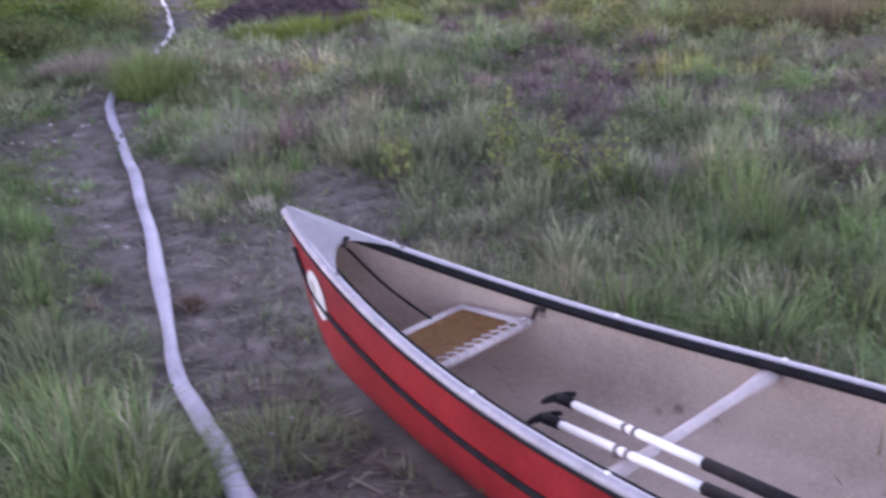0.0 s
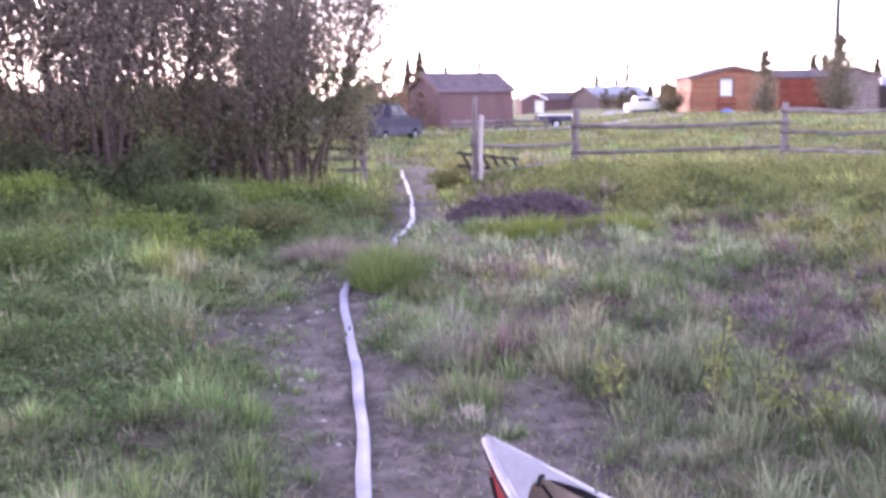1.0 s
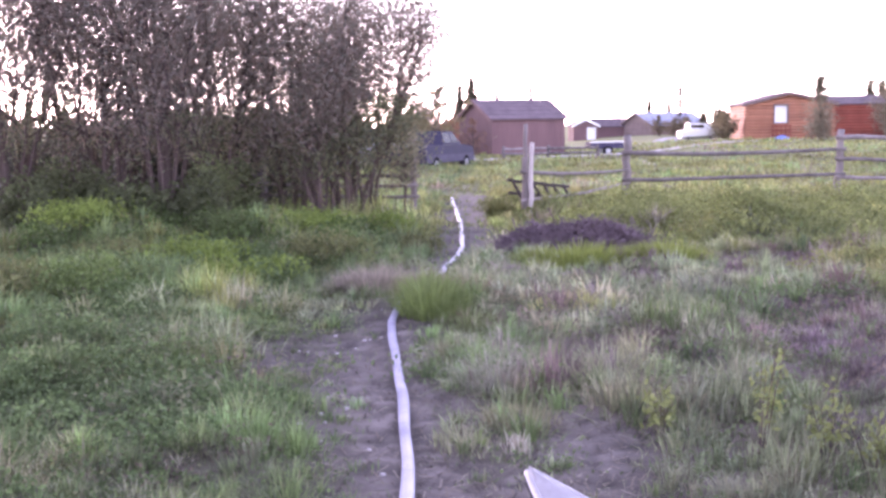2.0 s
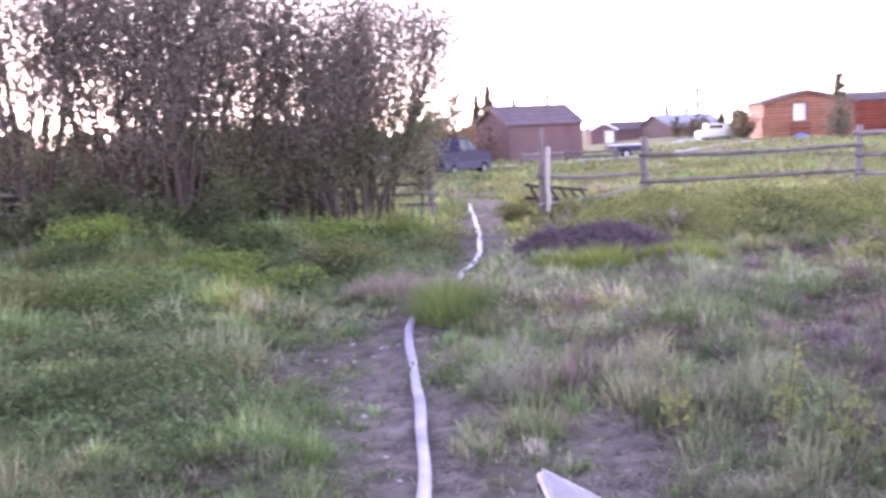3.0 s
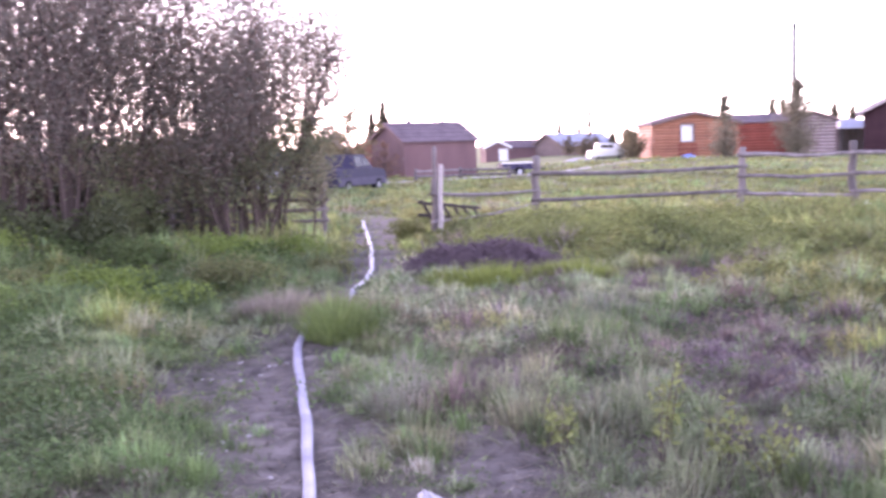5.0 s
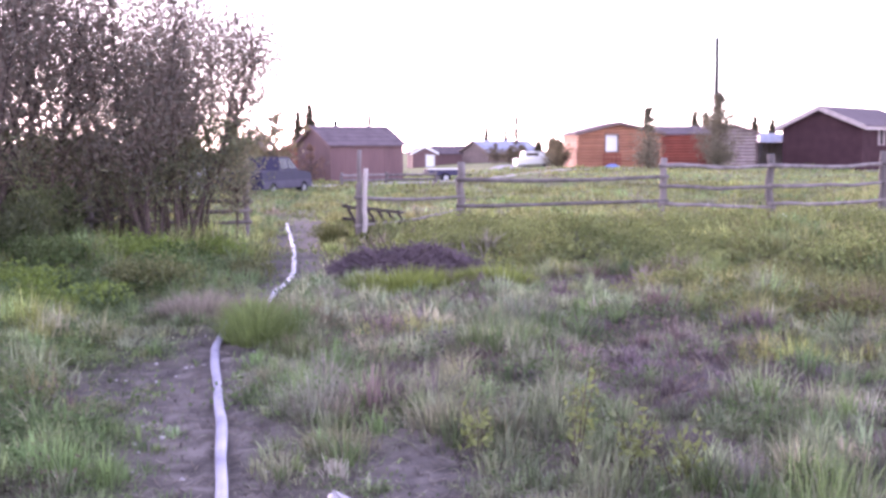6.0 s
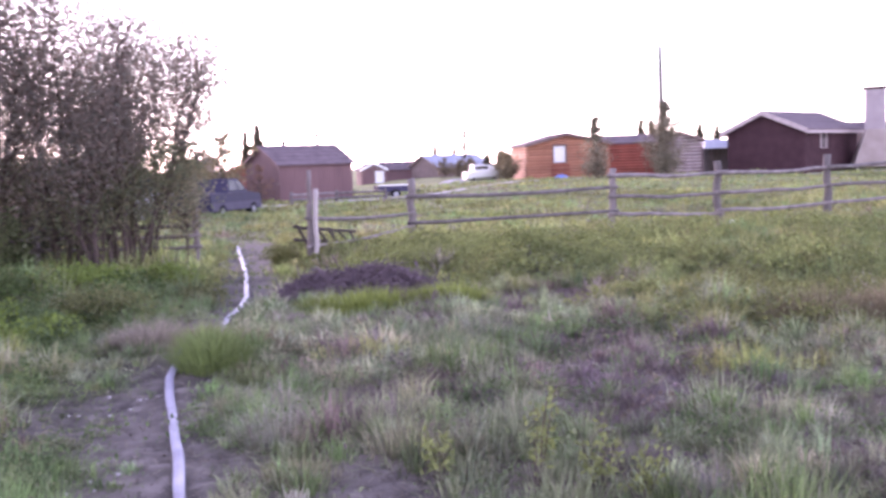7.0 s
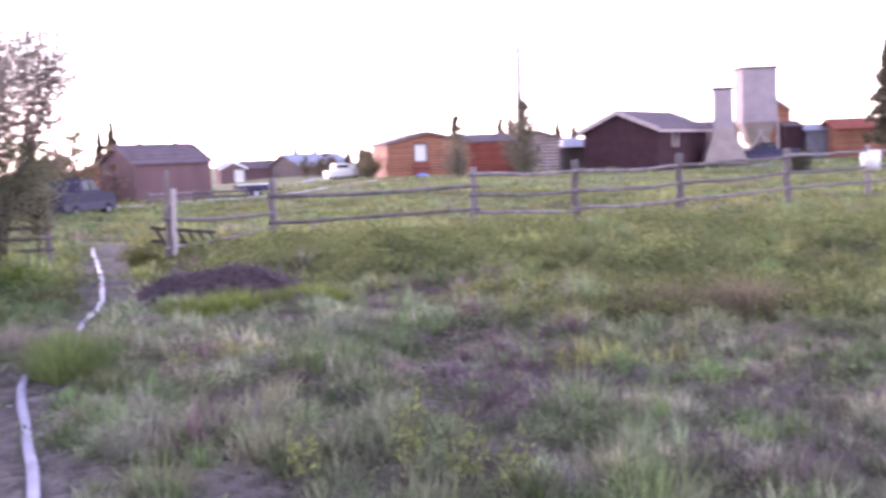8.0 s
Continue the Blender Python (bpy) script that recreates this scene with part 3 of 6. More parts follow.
def gable_house(name, label, category, at, width, depth, eave, rise, wall, roof, trim, peak=0.5, logs=0.0, front=(), right=(), over=0.25, battens=0.0, roof_t=0.1, barge=0.08, chink=None):
    """The gable end looks to -y (width along x), the ridge runs along y. front and right list openings (kind, x0, x1, z0, z1)."""
    h = thing(name, label, category, at=at)
    px = width * peak
    hole = lambda ops: [o[1:] for o in ops]
    T = 0.16
    sides = [
        (Matrix.Identity(4), width, front, True),
        (Matrix.Translation((width, 0, 0)) @ Matrix.Rotation(radians(90), 4, "Z"), depth, right, False),
        (Matrix.Translation((width, depth, 0)) @ Matrix.Rotation(radians(180), 4, "Z"), width, (), True),
        (Matrix.Translation((0, depth, 0)) @ Matrix.Rotation(radians(-90), 4, "Z"), depth, (), False)]
    for i, (m, ln, ops, gable) in enumerate(sides):
        bm = bmesh.new()
        a, b = (0, ln) if gable else (T, ln - T)
        mm = m if gable else m @ Matrix.Translation((T, 0, 0))
        shifted = [(o[0] - a, o[1] - a, o[2], o[3]) for o in hole(ops)]
        wall_panel(bm, b - a, eave, shifted, mm)
        if gable:
            p = px if i == 0 else width - px
            tri = [(0, eave), (ln, eave), (p, eave + rise)]
            f = [bm.verts.new(m @ Vector((x, 0, z))) for x, z in tri]
            g = [bm.verts.new(m @ Vector((x, T, z))) for x, z in tri]
            bm.faces.new(f)
            bm.faces.new(g[::-1])
            for k in range(3):
                bm.faces.new((f[k], g[k], g[(k + 1) % 3], f[(k + 1) % 3]))
        bmesh.ops.remove_doubles(bm, verts=bm.verts[:], dist=0.001)
        wp = part("wall", bm, chink or wall, h)
        if logs:
            z = logs / 2
            top = eave + (rise if gable else 0)
            while z < top - logs * 0.4:
                x0, x1 = -0.12, ln + 0.12
                if z > eave and gable:
                    t = (z - eave) / rise
                    p = px if i == 0 else width - px
                    x0, x1 = p * t, ln - (ln - p) * t
                segs = [(x0, x1)]
                for o in hole(ops):
                    if o[2] - logs * 0.3 < z < o[3] + logs * 0.3:
                        segs = [s for u, v in segs for s in ((u, min(v, o[0])), (max(u, o[1]), v)) if s[1] - s[0] > 0.05]
                for u, v in segs:
                    bm = bmesh.new()
                    tube(bm, [m @ Vector((u, 0.02, z)), m @ Vector(((u + v) / 2, 0.02, z + 0.01)), m @ Vector((v, 0.02, z))], logs * (0.4 if chink else 0.5), 6)
                    part("log", bm, wall, wp)
                z += logs
        elif battens:
            x = battens
            while x < ln - 0.05:
                zt = eave
                if gable:
                    p = px if i == 0 else width - px
                    zt = eave + rise * (x / p if x < p else (ln - x) / (ln - p)) - 0.03
                segs = [(0.0, zt)]
                for o in hole(ops):
                    if o[0] - 0.03 < x < o[1] + 0.03:
                        segs = [s for u, v in segs for s in ((u, min(v, o[2])), (max(u, o[3]), v)) if s[1] - s[0] > 0.05]
                for u, v in segs:
                    bm = bmesh.new()
                    box(bm, x - 0.02, x + 0.02, -0.012, 0.003, u, v, m=m)
                    part("batten", bm, wall, wp)
                x += battens
    for sgn in (0, 1):
        # one roof slope
        xe = -over if sgn == 0 else width + over
        run = px if sgn == 0 else width - px
        ze = eave - rise * over / run
        bm = bmesh.new()
        prof = [(px, eave + rise + 0.02), (xe, ze + 0.02), (xe, ze + 0.02 + roof_t), (px, eave + rise + 0.02 + roof_t)]
        f = [bm.verts.new((x, -over, z)) for x, z in prof]
        g = [bm.verts.new((x, depth + over, z)) for x, z in prof]
        bm.faces.new(f)
        bm.faces.new(g[::-1])
        for k in range(4):
            bm.faces.new((f[k], g[k], g[(k + 1) % 4], f[(k + 1) % 4]))
        bmesh.ops.recalc_face_normals(bm, faces=bm.faces[:])
        n = 5
        for k in range(1, n):      # seams of the covering
            u = k / n
            xk, zk = px + (xe - px) * u, eave + rise + (ze - eave - rise) * u + 0.02 + roof_t
            box(bm, xk - 0.02, xk + 0.02, -over, depth + over, zk - 0.02, zk + 0.015)
        rp = part("roof", bm, roof, h)
        bm = bmesh.new()
        prof = [(px, eave + rise - barge), (xe, ze - barge), (xe, ze + roof_t + 0.03), (px, eave + rise + roof_t + 0.03)]
        f = [bm.verts.new((x, -over - 0.04, z)) for x, z in prof]
        g = [bm.verts.new((x, -over - 0.003, z)) for x, z in prof]
        bm.faces.new(f)
        bm.faces.new(g[::-1])
        for k in range(4):
            bm.faces.new((f[k], g[k], g[(k + 1) % 4], f[(k + 1) % 4]))
        bmesh.ops.recalc_face_normals(bm, faces=bm.faces[:])
        part("barge_board", bm, trim, rp)
        if barge > 0.1:
            bm = bmesh.new()
            box(bm, xe - 0.05, xe + 0.003, -over, depth + over, ze - barge, ze + 0.016)
            part("fascia", bm, trim, rp)
    for m, ops in ((sides[0][0], front), (sides[1][0], right)):
        for kind, x0, x1, z0, z1 in ops:
            bm = bmesh.new()
            for a in ((x0 - 0.07, x0 + 0.01, z0, z1), (x1 - 0.01, x1 + 0.07, z0, z1), (x0 - 0.07, x1 + 0.07, z1, z1 + 0.08), (x0 - 0.09, x1 + 0.09, z0 - 0.06, z0)):
                box(bm, a[0], a[1], -0.11, 0.05, a[2], a[3], m=m)
            w = part("window" if kind != "door" else "door", bm, trim, h)
            bm = bmesh.new()
            box(bm, x0, x1, 0.06, 0.09, z0, z1, m=m)
            if kind == "blind":
                part("blind", bm, WHITE, w, "drawn white blind")
            elif kind == "door":
                part("door_leaf", bm, trim, w, "closed pale door")
            else:
                part("pane", bm, GLASS, w)
                bm = bmesh.new()
                cx = (x0 + x1) / 2
                box(bm, cx - 0.02, cx + 0.02, 0.04, 0.058, z0, z1, m=m)
                part("mullion", bm, trim, w)
    return h


def stove_pipe(x, y, z0, z1, r=0.08):
    bm = bmesh.new()
    tube(bm, [(x, y, z0), (x, y, z1)], r, 10)
    tube(bm, [(x, y, z1), (x, y, z1 + 0.03), (x, y, z1 + 0.12)], [r * 1.7, r * 1.7, 0.01], 10)
    tagged(part("stove_pipe", bm, BLACK, None), "thin dark stove pipe above a roof", "chimney")


def at_yaw(x, y, z, deg):
    return Matrix.Translation((x, y, z)) @ Matrix.Rotation(radians(deg), 4, "Z")


# brown shed: ridge across the view, turned so that its far gable shows
th = 28
gable_house("shed", "red-brown board shed with a dark felt gable roof beyond the meadow", "shed",
            at_yaw(-1.93, 62.0, -0.14, th) @ Matrix.Rotation(radians(-90), 4, "Z") @ Matrix.Translation((-4.2, 0, 0)),
            4.2, 4.45, 2.1, 0.98, BROWNWALL, ROOF, BROWNWALL, battens=0.3, over=0.18, roof_t=0.07)
stove_pipe(-1.72, 65.2, 2.0, 3.25, 0.11)
stove_pipe(0.16, 66.0, 2.0, 3.60, 0.10)
gable_house("shed", "small red shed behind a brown shed", "shed", at_yaw(-5.6, 70, 0, 10), 2.6, 3.0, 1.4, 0.6, REDDISH, REDDISH, REDDISH, battens=0.3, over=0.1)
gable_house("garage", "small dark brown garage with white trim", "garage", at_yaw(4.3, 110, -0.3, 8), 2.3, 3, 1.75, 0.55, BROWNWALL, ROOF, WHITE, battens=0.35, front=(("blind", 1.35, 2.05, 0.5, 1.5),), over=0.2)
gable_house("cabin", "long low red-brown cabin with white eaves", "cabin", at_yaw(6.6, 118, -0.3, 0) @ Matrix.Translation((0, 3, 0)) @ Matrix.Rotation(radians(-90), 4, "Z"), 3, 4.0, 1.65, 0.7, BROWNWALL, ROOF, WHITE, battens=0.35, over=0.2)
gable_house("house", "weathered brown house with a bluish metal roof", "house", at_yaw(12.0, 114, -0.5, 30) @ Matrix.Rotation(radians(-90), 4, "Z") @ Matrix.Translation((-5, 0, 0)), 5, 6.6, 1.95, 1.1, GREYBROWN, BLUEROOF, GREYBROWN, battens=0.35, over=0.25)

# orange log cabin, the red link and the log cabin beside it
gable_house("log_cabin", "orange-stained log cabin with a white-blinded window", "cabin", at_yaw(14.4, 78, 0.40, 0), 5.6, 6, 2.35, 0.68, ORANGE, ROOF, TRIMBROWN, peak=0.48, logs=0.2,
            front=(("blind", 1.8, 2.65, 1.12, 2.25),), over=0.3)
gable_house("log_cabin", "red-stained log wing with a low dark roof", "cabin", at_yaw(20.05, 80.4, 0.40, 0) @ Matrix.Translation((0, 4.0, 0)) @ Matrix.Rotation(radians(-90), 4, "Z"), 4.0, 4.3, 2.3, 0.5, REDDISH, ROOF, TRIMBROWN, logs=0.2,
            over=0.2)
gable_house("log_cabin", "weathered log cabin end wall with a felt roof", "cabin", at_yaw(24.4, 79, 0.45, 0), 2.6, 6, 2.3, 0.5, GREYLOG, ROOF, TRIMBROWN, peak=0.4, logs=0.23, over=0.2, chink=PALEWOOD)
# small porch rail below the cabin's window
porch = thing("porch_rail", "dark red wooden porch rail before an orange cabin", "railing", at=Matrix.Translation((16.0, 77.5, 0.35)))
for k in range(5):
    bm = bmesh.new()
    box(bm, 0.28 * k - 0.03, 0.28 * k + 0.03, -0.03, 0.03, 0, 0.95)
    part("baluster", bm, REDDISH, porch)
for z in (0.35, 0.65, 0.97):
    bm = bmesh.new()
    box(bm, -0.08, 1.2, -0.065, -0.034, z - 0.06, z + 0.05)
    part("rail", bm, REDDISH, porch)
# dark barn
gable_house("barn", "dark brown board barn with pale barge boards", "barn", at_yaw(28.6, 78.2, 0.05, -46), 5.6, 9.5, 3.15, 1.2, DARKWALL, ROOF, TRIM, peak=0.48, right=(("window", 2.6, 3.5, 1.85, 2.95),), battens=0.25, over=0.35, barge=0.2)
# pale steel hoppers beyond the barn
def frustum(bm, w0, w1, z0, z1):
    a = [bm.verts.new((x * w0 / 2, y * w0 / 2, z0)) for x, y in ((-1, -1), (1, -1), (1, 1), (-1, 1))]
    b = [bm.verts.new((x * w1 / 2, y * w1 / 2, z1)) for x, y in ((-1, -1), (1, -1), (1, 1), (-1, 1))]
    bm.faces.new(a[::-1])
    bm.faces.new(b)
    for k in range(4):
        bm.faces.new((a[k], a[(k + 1) % 4], b[(k + 1) % 4], b[k]))


def hopper(x, y, turn, w, z1, zmid, funnel, label):
    t = thing("hopper", label, "silo", "pale hoppers", at=at_yaw(x, y, 0.25, turn))
    bm = bmesh.new()
    box(bm, -w / 2, w / 2, -w / 2, w / 2, zmid, z1)
    bin_part = part("bin", bm, STONE, t, "pale ribbed bin")
    k = zmid + 0.25
    while k < z1 - 0.1:
        bm = bmesh.new()
        box(bm, -w / 2 - 0.03, w / 2 + 0.03, -w / 2 - 0.03, w / 2 + 0.03, k, k + 0.06)
        part("rib", bm, STONE, bin_part)
        k += 0.42
    bm = bmesh.new()
    frustum(bm, w * 0.3 if funnel else w * 2.5, w * 0.99, 1.0 if funnel else 0.2, zmid)
    part("funnel", bm, TAN, t, "dusty sloping lower part")
    r = w / 2 if funnel else w * 1.05
    for sx in (-1, 1):
        for sy in (-1, 1):
            bm = bmesh.new()
            box(bm, sx * r - 0.07, sx * r + 0.07, sy * r - 0.07, sy * r + 0.07, -0.3, zmid + (0.3 if funnel else -2.3))
            part("leg", bm, PALEWOOD, t)
    if funnel:
        for sx in (-1, 1):
            bm = bmesh.new()
            tube(bm, [(sx * r, -r - 0.05, 0.1), (-sx * r * 0.1, -r - 0.05, zmid - 0.6)], 0.06, 6)
            part("brace", bm, PALEWOOD, t)
    bm = bmesh.new()
    box(bm, -w / 2 - 0.1, w / 2 + 0.1, -w / 2 - 0.1, w / 2 + 0.1, z1, z1 + 0.17, 0.02)
    part("cap", bm, DARKWALL, t, "dark brown cap")
    return t


hopper(39.45, 78.3, -20, 1.3, 5.6, 2.8, False, "pale square hopper with a wide sloping base")
hopper(45.7, 85, -14, 2.75, 7.5, 3.3, True, "tall pale ribbed hopper on legs")
gable_house("house", "orange-brown log house with a bluish roof edge", "house", at_yaw(49.3, 90, 0.3, -15), 2.0, 4, 4.4, 0.7, ORANGE, REDDISH, TRIM, logs=0.22, over=0.25)
gable_house("shed", "dark brown board shed beside a tall hopper", "shed", at_yaw(50.2, 88.4, 0.3, -8) @ Matrix.Translation((0, 3, 0)) @ Matrix.Rotation(radians(-90), 4, "Z"), 3, 1.5, 2.9, 0.4, DARKWALL, ROOF, DARKWALL, battens=0.3, over=0.15)
gable_house("shed", "pale blue-grey shed with a blue metal roof", "shed", at_yaw(52.0, 88, 0.3, -8) @ Matrix.Translation((0, 3, 0)) @ Matrix.Rotation(radians(-90), 4, "Z"), 3, 1.9, 2.5, 0.45, GREYROOF, BLUEROOF, BLUEROOF, battens=0.3, over=0.25)
gable_house("shed", "low grey-brown shed behind pale hoppers", "shed", at_yaw(43.4, 94, 0.3, -14) @ Matrix.Translation((0, 3, 0)) @ Matrix.Rotation(radians(-90), 4, "Z"), 3, 5.0, 3.1, 0.5, GREYBROWN, ROOF, GREYBROWN, battens=0.35, over=0.2)
gable_house("log_cabin", "orange log cabin with a red roof among spruces", "cabin", at_yaw(53.5, 86, 0.4, -10) @ Matrix.Translation((0, 3, 0)) @ Matrix.Rotation(radians(-90), 4, "Z"), 3, 5, 2.5, 0.7, ORANGE, REDDISH, REDDISH, logs=0.22, over=0.35)


# ---------------------------------------------------------------- the mast
def mast():
    t = thing("radio_mast", "thin grey radio mast with a whip beside it", "mast", at=Matrix.Translation((23.98, 78.4, 0.4)))
    bm = bmesh.new()
    tube(bm, [(0, 0, 0), (0, 0, 5), (0, 0, 8.85)], [0.18, 0.17, 0.15], 6)
    part("pole", bm, MASTMETAL, t)
    bm = bmesh.new()
    tube(bm, [(-0.2, 0, 0), (-0.25, 0, 5), (-0.3, 0, 8.0)], [0.05, 0.045, 0.04], 5)
    part("whip", bm, MASTMETAL, t)


mast()


# ---------------------------------------------------------------- vehicles
def wheel(parent, x, y, r=0.34, w=0.22):
    bm = bmesh.new()
    bmesh.ops.create_cone(bm, segments=20, radius1=r, radius2=r, depth=w, cap_ends=True, matrix=Matrix.Translation((x, y, r)) @ Matrix.Rotation(radians(90), 4, "X"))
    t = part("wheel", bm, BLACK, parent)
    bm = bmesh.new()
    bmesh.ops.create_cone(bm, segments=16, radius1=r * 0.6, radius2=r * 0.55, depth=w + 0.02, cap_ends=True, matrix=Matrix.Translation((x, y, r)) @ Matrix.Rotation(radians(90), 4, "X"))
    part("rim", bm, SILVER, t)


def prism(bm, prof, y0, y1, inset=0.0):
    """A side profile (x, z), drawn across from y0 to y1; inset narrows the top."""
    zt = max(z for _, z in prof)
    zb = min(z for _, z in prof)
    k = lambda z: inset * (z - zb) / (zt - zb)
    f = [bm.verts.new((x, y0 + k(z), z)) for x, z in prof]
    g = [bm.verts.new((x, y1 - k(z), z)) for x, z in prof]
    bm.faces.new(f)
    bm.faces.new(g[::-1])
    for i in range(len(prof)):
        j = (i + 1) % len(prof)
        bm.faces.new((f[i], g[i], g[j], f[j]))
    bmesh.ops.recalc_face_normals(bm, faces=bm.faces[:])
    return bm


def pickup(at, label, lower, upper):
    t = thing("pickup_truck", label, "car", at=at)
    bm = prism(bmesh.new(), [(-2.4, 0.42), (2.35, 0.42), (2.45, 0.7), (2.35, 1.02), (1.25, 1.12), (-2.4, 1.12)], -0.88, 0.88, 0.05)
    part("body", bm, lower, t)
    for y in (-0.905, 0.885):
        bm = bmesh.new()
        box(bm, -2.38, 2.2, y, y + 0.02, 0.44, 0.74, 0.008)
        part("side_panel", bm, SILL, t, "paler dusty lower side")
    bm = prism(bmesh.new(), [(-0.7, 1.125), (1.2, 1.125), (0.55, 1.66), (-0.5, 1.68)], -0.8, 0.8, 0.14)
    cab = part("cab", bm, upper, t)
    for y in (-0.78, 0.78):
        for x0, x1, x2, x3 in ((-0.6, 0.15, 0.15, -0.48), (0.25, 1.0, 0.55, 0.25)):
            bm = bmesh.new()
            s = math.copysign(1, y)
            q = [bm.verts.new(v) for v in ((x0, y + s * 0.02, 1.2), (x1, y + s * 0.02, 1.2), (x2, y - s * 0.09, 1.59), (x3, y - s * 0.09, 1.59))]
            bm.faces.new(q if s < 0 else q[::-1])
            bmesh.ops.solidify(bm, geom=bm.faces[:], thickness=0.01)
            part("side_window", bm, GLASS, cab)
    bm = bmesh.new()
    q = [bm.verts.new(v) for v in ((1.20, -0.72, 1.16), (1.20, 0.72, 1.16), (0.64, 0.62, 1.62), (0.64, -0.62, 1.62))]
    bm.faces.new(q)
    bmesh.ops.solidify(bm, geom=bm.faces[:], thickness=-0.015)
    part("windscreen", bm, GLASS, cab)
    for y in (-0.62, 0.62):
        bm = bmesh.new()
        box(bm, 2.36, 2.47, y - 0.16, y + 0.16, 0.74, 0.92, 0.02)
        part("headlight", bm, WHITE, t)
    bm = bmesh.new()
    box(bm, 2.38, 2.52, -0.86, 0.86, 0.44, 0.62, 0.03)
    part("bumper", bm, SILVER, t)
    for x in (-1.5, 1.5):
        for y in (-0.8, 0.8):
            wheel(t, x, y)
    return t


pickup(at_yaw(-3.95, 47.0, -0.27, 70), "dark blue pickup truck parked on the grass by the track", BLUE, BLUE)
pickup(at_yaw(-6.7, 45.0, -0.15, 70), "grey pickup truck parked beside another behind the fence", SILVER, BLUE)
pickup(at_yaw(43.6, 79.5, 0.25, 160), "dusty dark pickup truck parked before tall hoppers", DUSTYBLUE, BLUE)


def trailer(at):
    t = thing("trailer", "small dark utility trailer with a pale edge in the meadow", "trailer", at=at)
    bm = bmesh.new()
    for a in ((-0.9, 0.9, -0.55, -0.5), (-0.9, 0.9, 0.5, 0.55), (-0.9, -0.85, -0.5, 0.5), (0.85, 0.9, -0.5, 0.5)):
        box(bm, *a, 0.42, 0.75)
    box(bm, -0.85, 0.85, -0.5, 0.5, 0.40, 0.44)
    part("tub", bm, DUSTYBLUE, t)
    bm = bmesh.new()
    tube(bm, [(0.9, 0, 0.44), (1.7, 0, 0.40)], 0.04, 6)
    part("drawbar", bm, BLACK, t)
    bm = bmesh.new()
    box(bm, -0.95, 0.95, -0.6, -0.555, 0.72, 0.79, 0.01)
    part("edge", bm, WHITE, t, "pale top edge")
    for y in (-0.68, 0.68):
        wheel(t, 0, y, 0.27, 0.16)


trailer(at_yaw(4.1, 63.0, -0.12, 12))


def carport(at):
    t = thing("carport", "small carport with a bluish-white metal roof", "carport", at=at)
    for x in (0.1, 2.1):
        for y in (0.1, 2.4):
            bm = bmesh.new()
            box(bm, x - 0.06, x + 0.06, y - 0.06, y + 0.06, -0.1, 1.97)
            part("post", bm, GREYWOOD, t)
    bm = bmesh.new()
    prism(bm, [(0, 1.97), (2.2, 1.97), (2.2, 2.5), (0, 2.7)], 0, 2.5)
    part("roof", bm, BLUEWHITE, t)
    bm = bmesh.new()
    box(bm, 0.0, 2.2, 2.42, 2.5, 0, 1.965)
    part("back_wall", bm, GREYWOOD, t)


carport(at_yaw(28.3, 82, 0.15, -10))


def cabin_boat(at):
    t = thing("motor_boat", "white cabin boat standing on the ground among houses", "boat", at=at)
    bm = bmesh.new()
    rows = []
    for i in range(9):
        s = i / 8
        w = 0.55 * (1 - max(0, s - 0.55) ** 2 / 0.2025)
        w = max(w, 0.02)
        rows.append([bm.verts.new((-1.3 + 2.6 * s, y * w, z)) for y, z in ((-1, 0.62 + 0.12 * s), (-0.85, 0.25 + 0.1 * s), (0, 0.08 + 0.25 * max(0, s - 0.6)), (0.85, 0.25 + 0.1 * s), (1, 0.62 + 0.12 * s))])
    for a, b in zip(rows, rows[1:]):
        for j in range(4):
            bm.faces.new((a[j], a[j + 1], b[j + 1], b[j]))
        bm.faces.new((a[4], a[0], b[0], b[4]))
    bm.faces.new(rows[0])
    bmesh.ops.recalc_face_normals(bm, faces=bm.faces[:])
    part("hull", bm, WHITE, t)
    bm = prism(bmesh.new(), [(-0.9, 0.62), (0.7, 0.68), (0.25, 1.05), (-0.8, 1.08)], -0.42, 0.42, 0.06)
    c = part("cabin", bm, WHITE, t)
    bm = bmesh.new()
    box(bm, -0.7, 0.1, -0.44, -0.40, 0.78, 0.98)
    part("window", bm, GLASS, c)
    for x in (-0.8, 0.5):
        bm = bmesh.new()
        box(bm, x - 0.1, x + 0.1, -0.4, 0.4, -0.1, 0.3)
        part("chock", bm, GREYWOOD, t)


cabin_boat(at_yaw(11.7, 80, 0.36, 8) @ Matrix.Scale(1.12, 4))


# ---------------------------------------------------------------- road behind the meadow
def road():
    pts = [(-16, 47.5), (-8, 50), (-3, 54), (2, 57.5), (7, 62), (12, 70), (20, 74.5), (40, 73), (70, 74)]
    p = np.array(pts, float)
    u = np.linspace(0, len(p) - 1, 60)
    xs, ys = np.interp(u, range(len(p)), p[:, 0]), np.interp(u, range(len(p)), p[:, 1])
    bm = bmesh.new()
    rows = [[bm.verts.new((x, y + k, zground(x, y + k) + 0.03)) for k in (-1.2, -0.4, 0.4, 1.2)] for x, y in zip(xs, ys)]
    for a, b in zip(rows, rows[1:]):
        for j in range(3):
            bm.faces.new((a[j], b[j], b[j + 1], a[j + 1]))
    bmesh.ops.recalc_face_normals(bm, faces=bm.faces[:])
    tagged(part("road", bm, GRAVEL), "pale gravel track beyond the meadow", "road", kind="structure")


road()


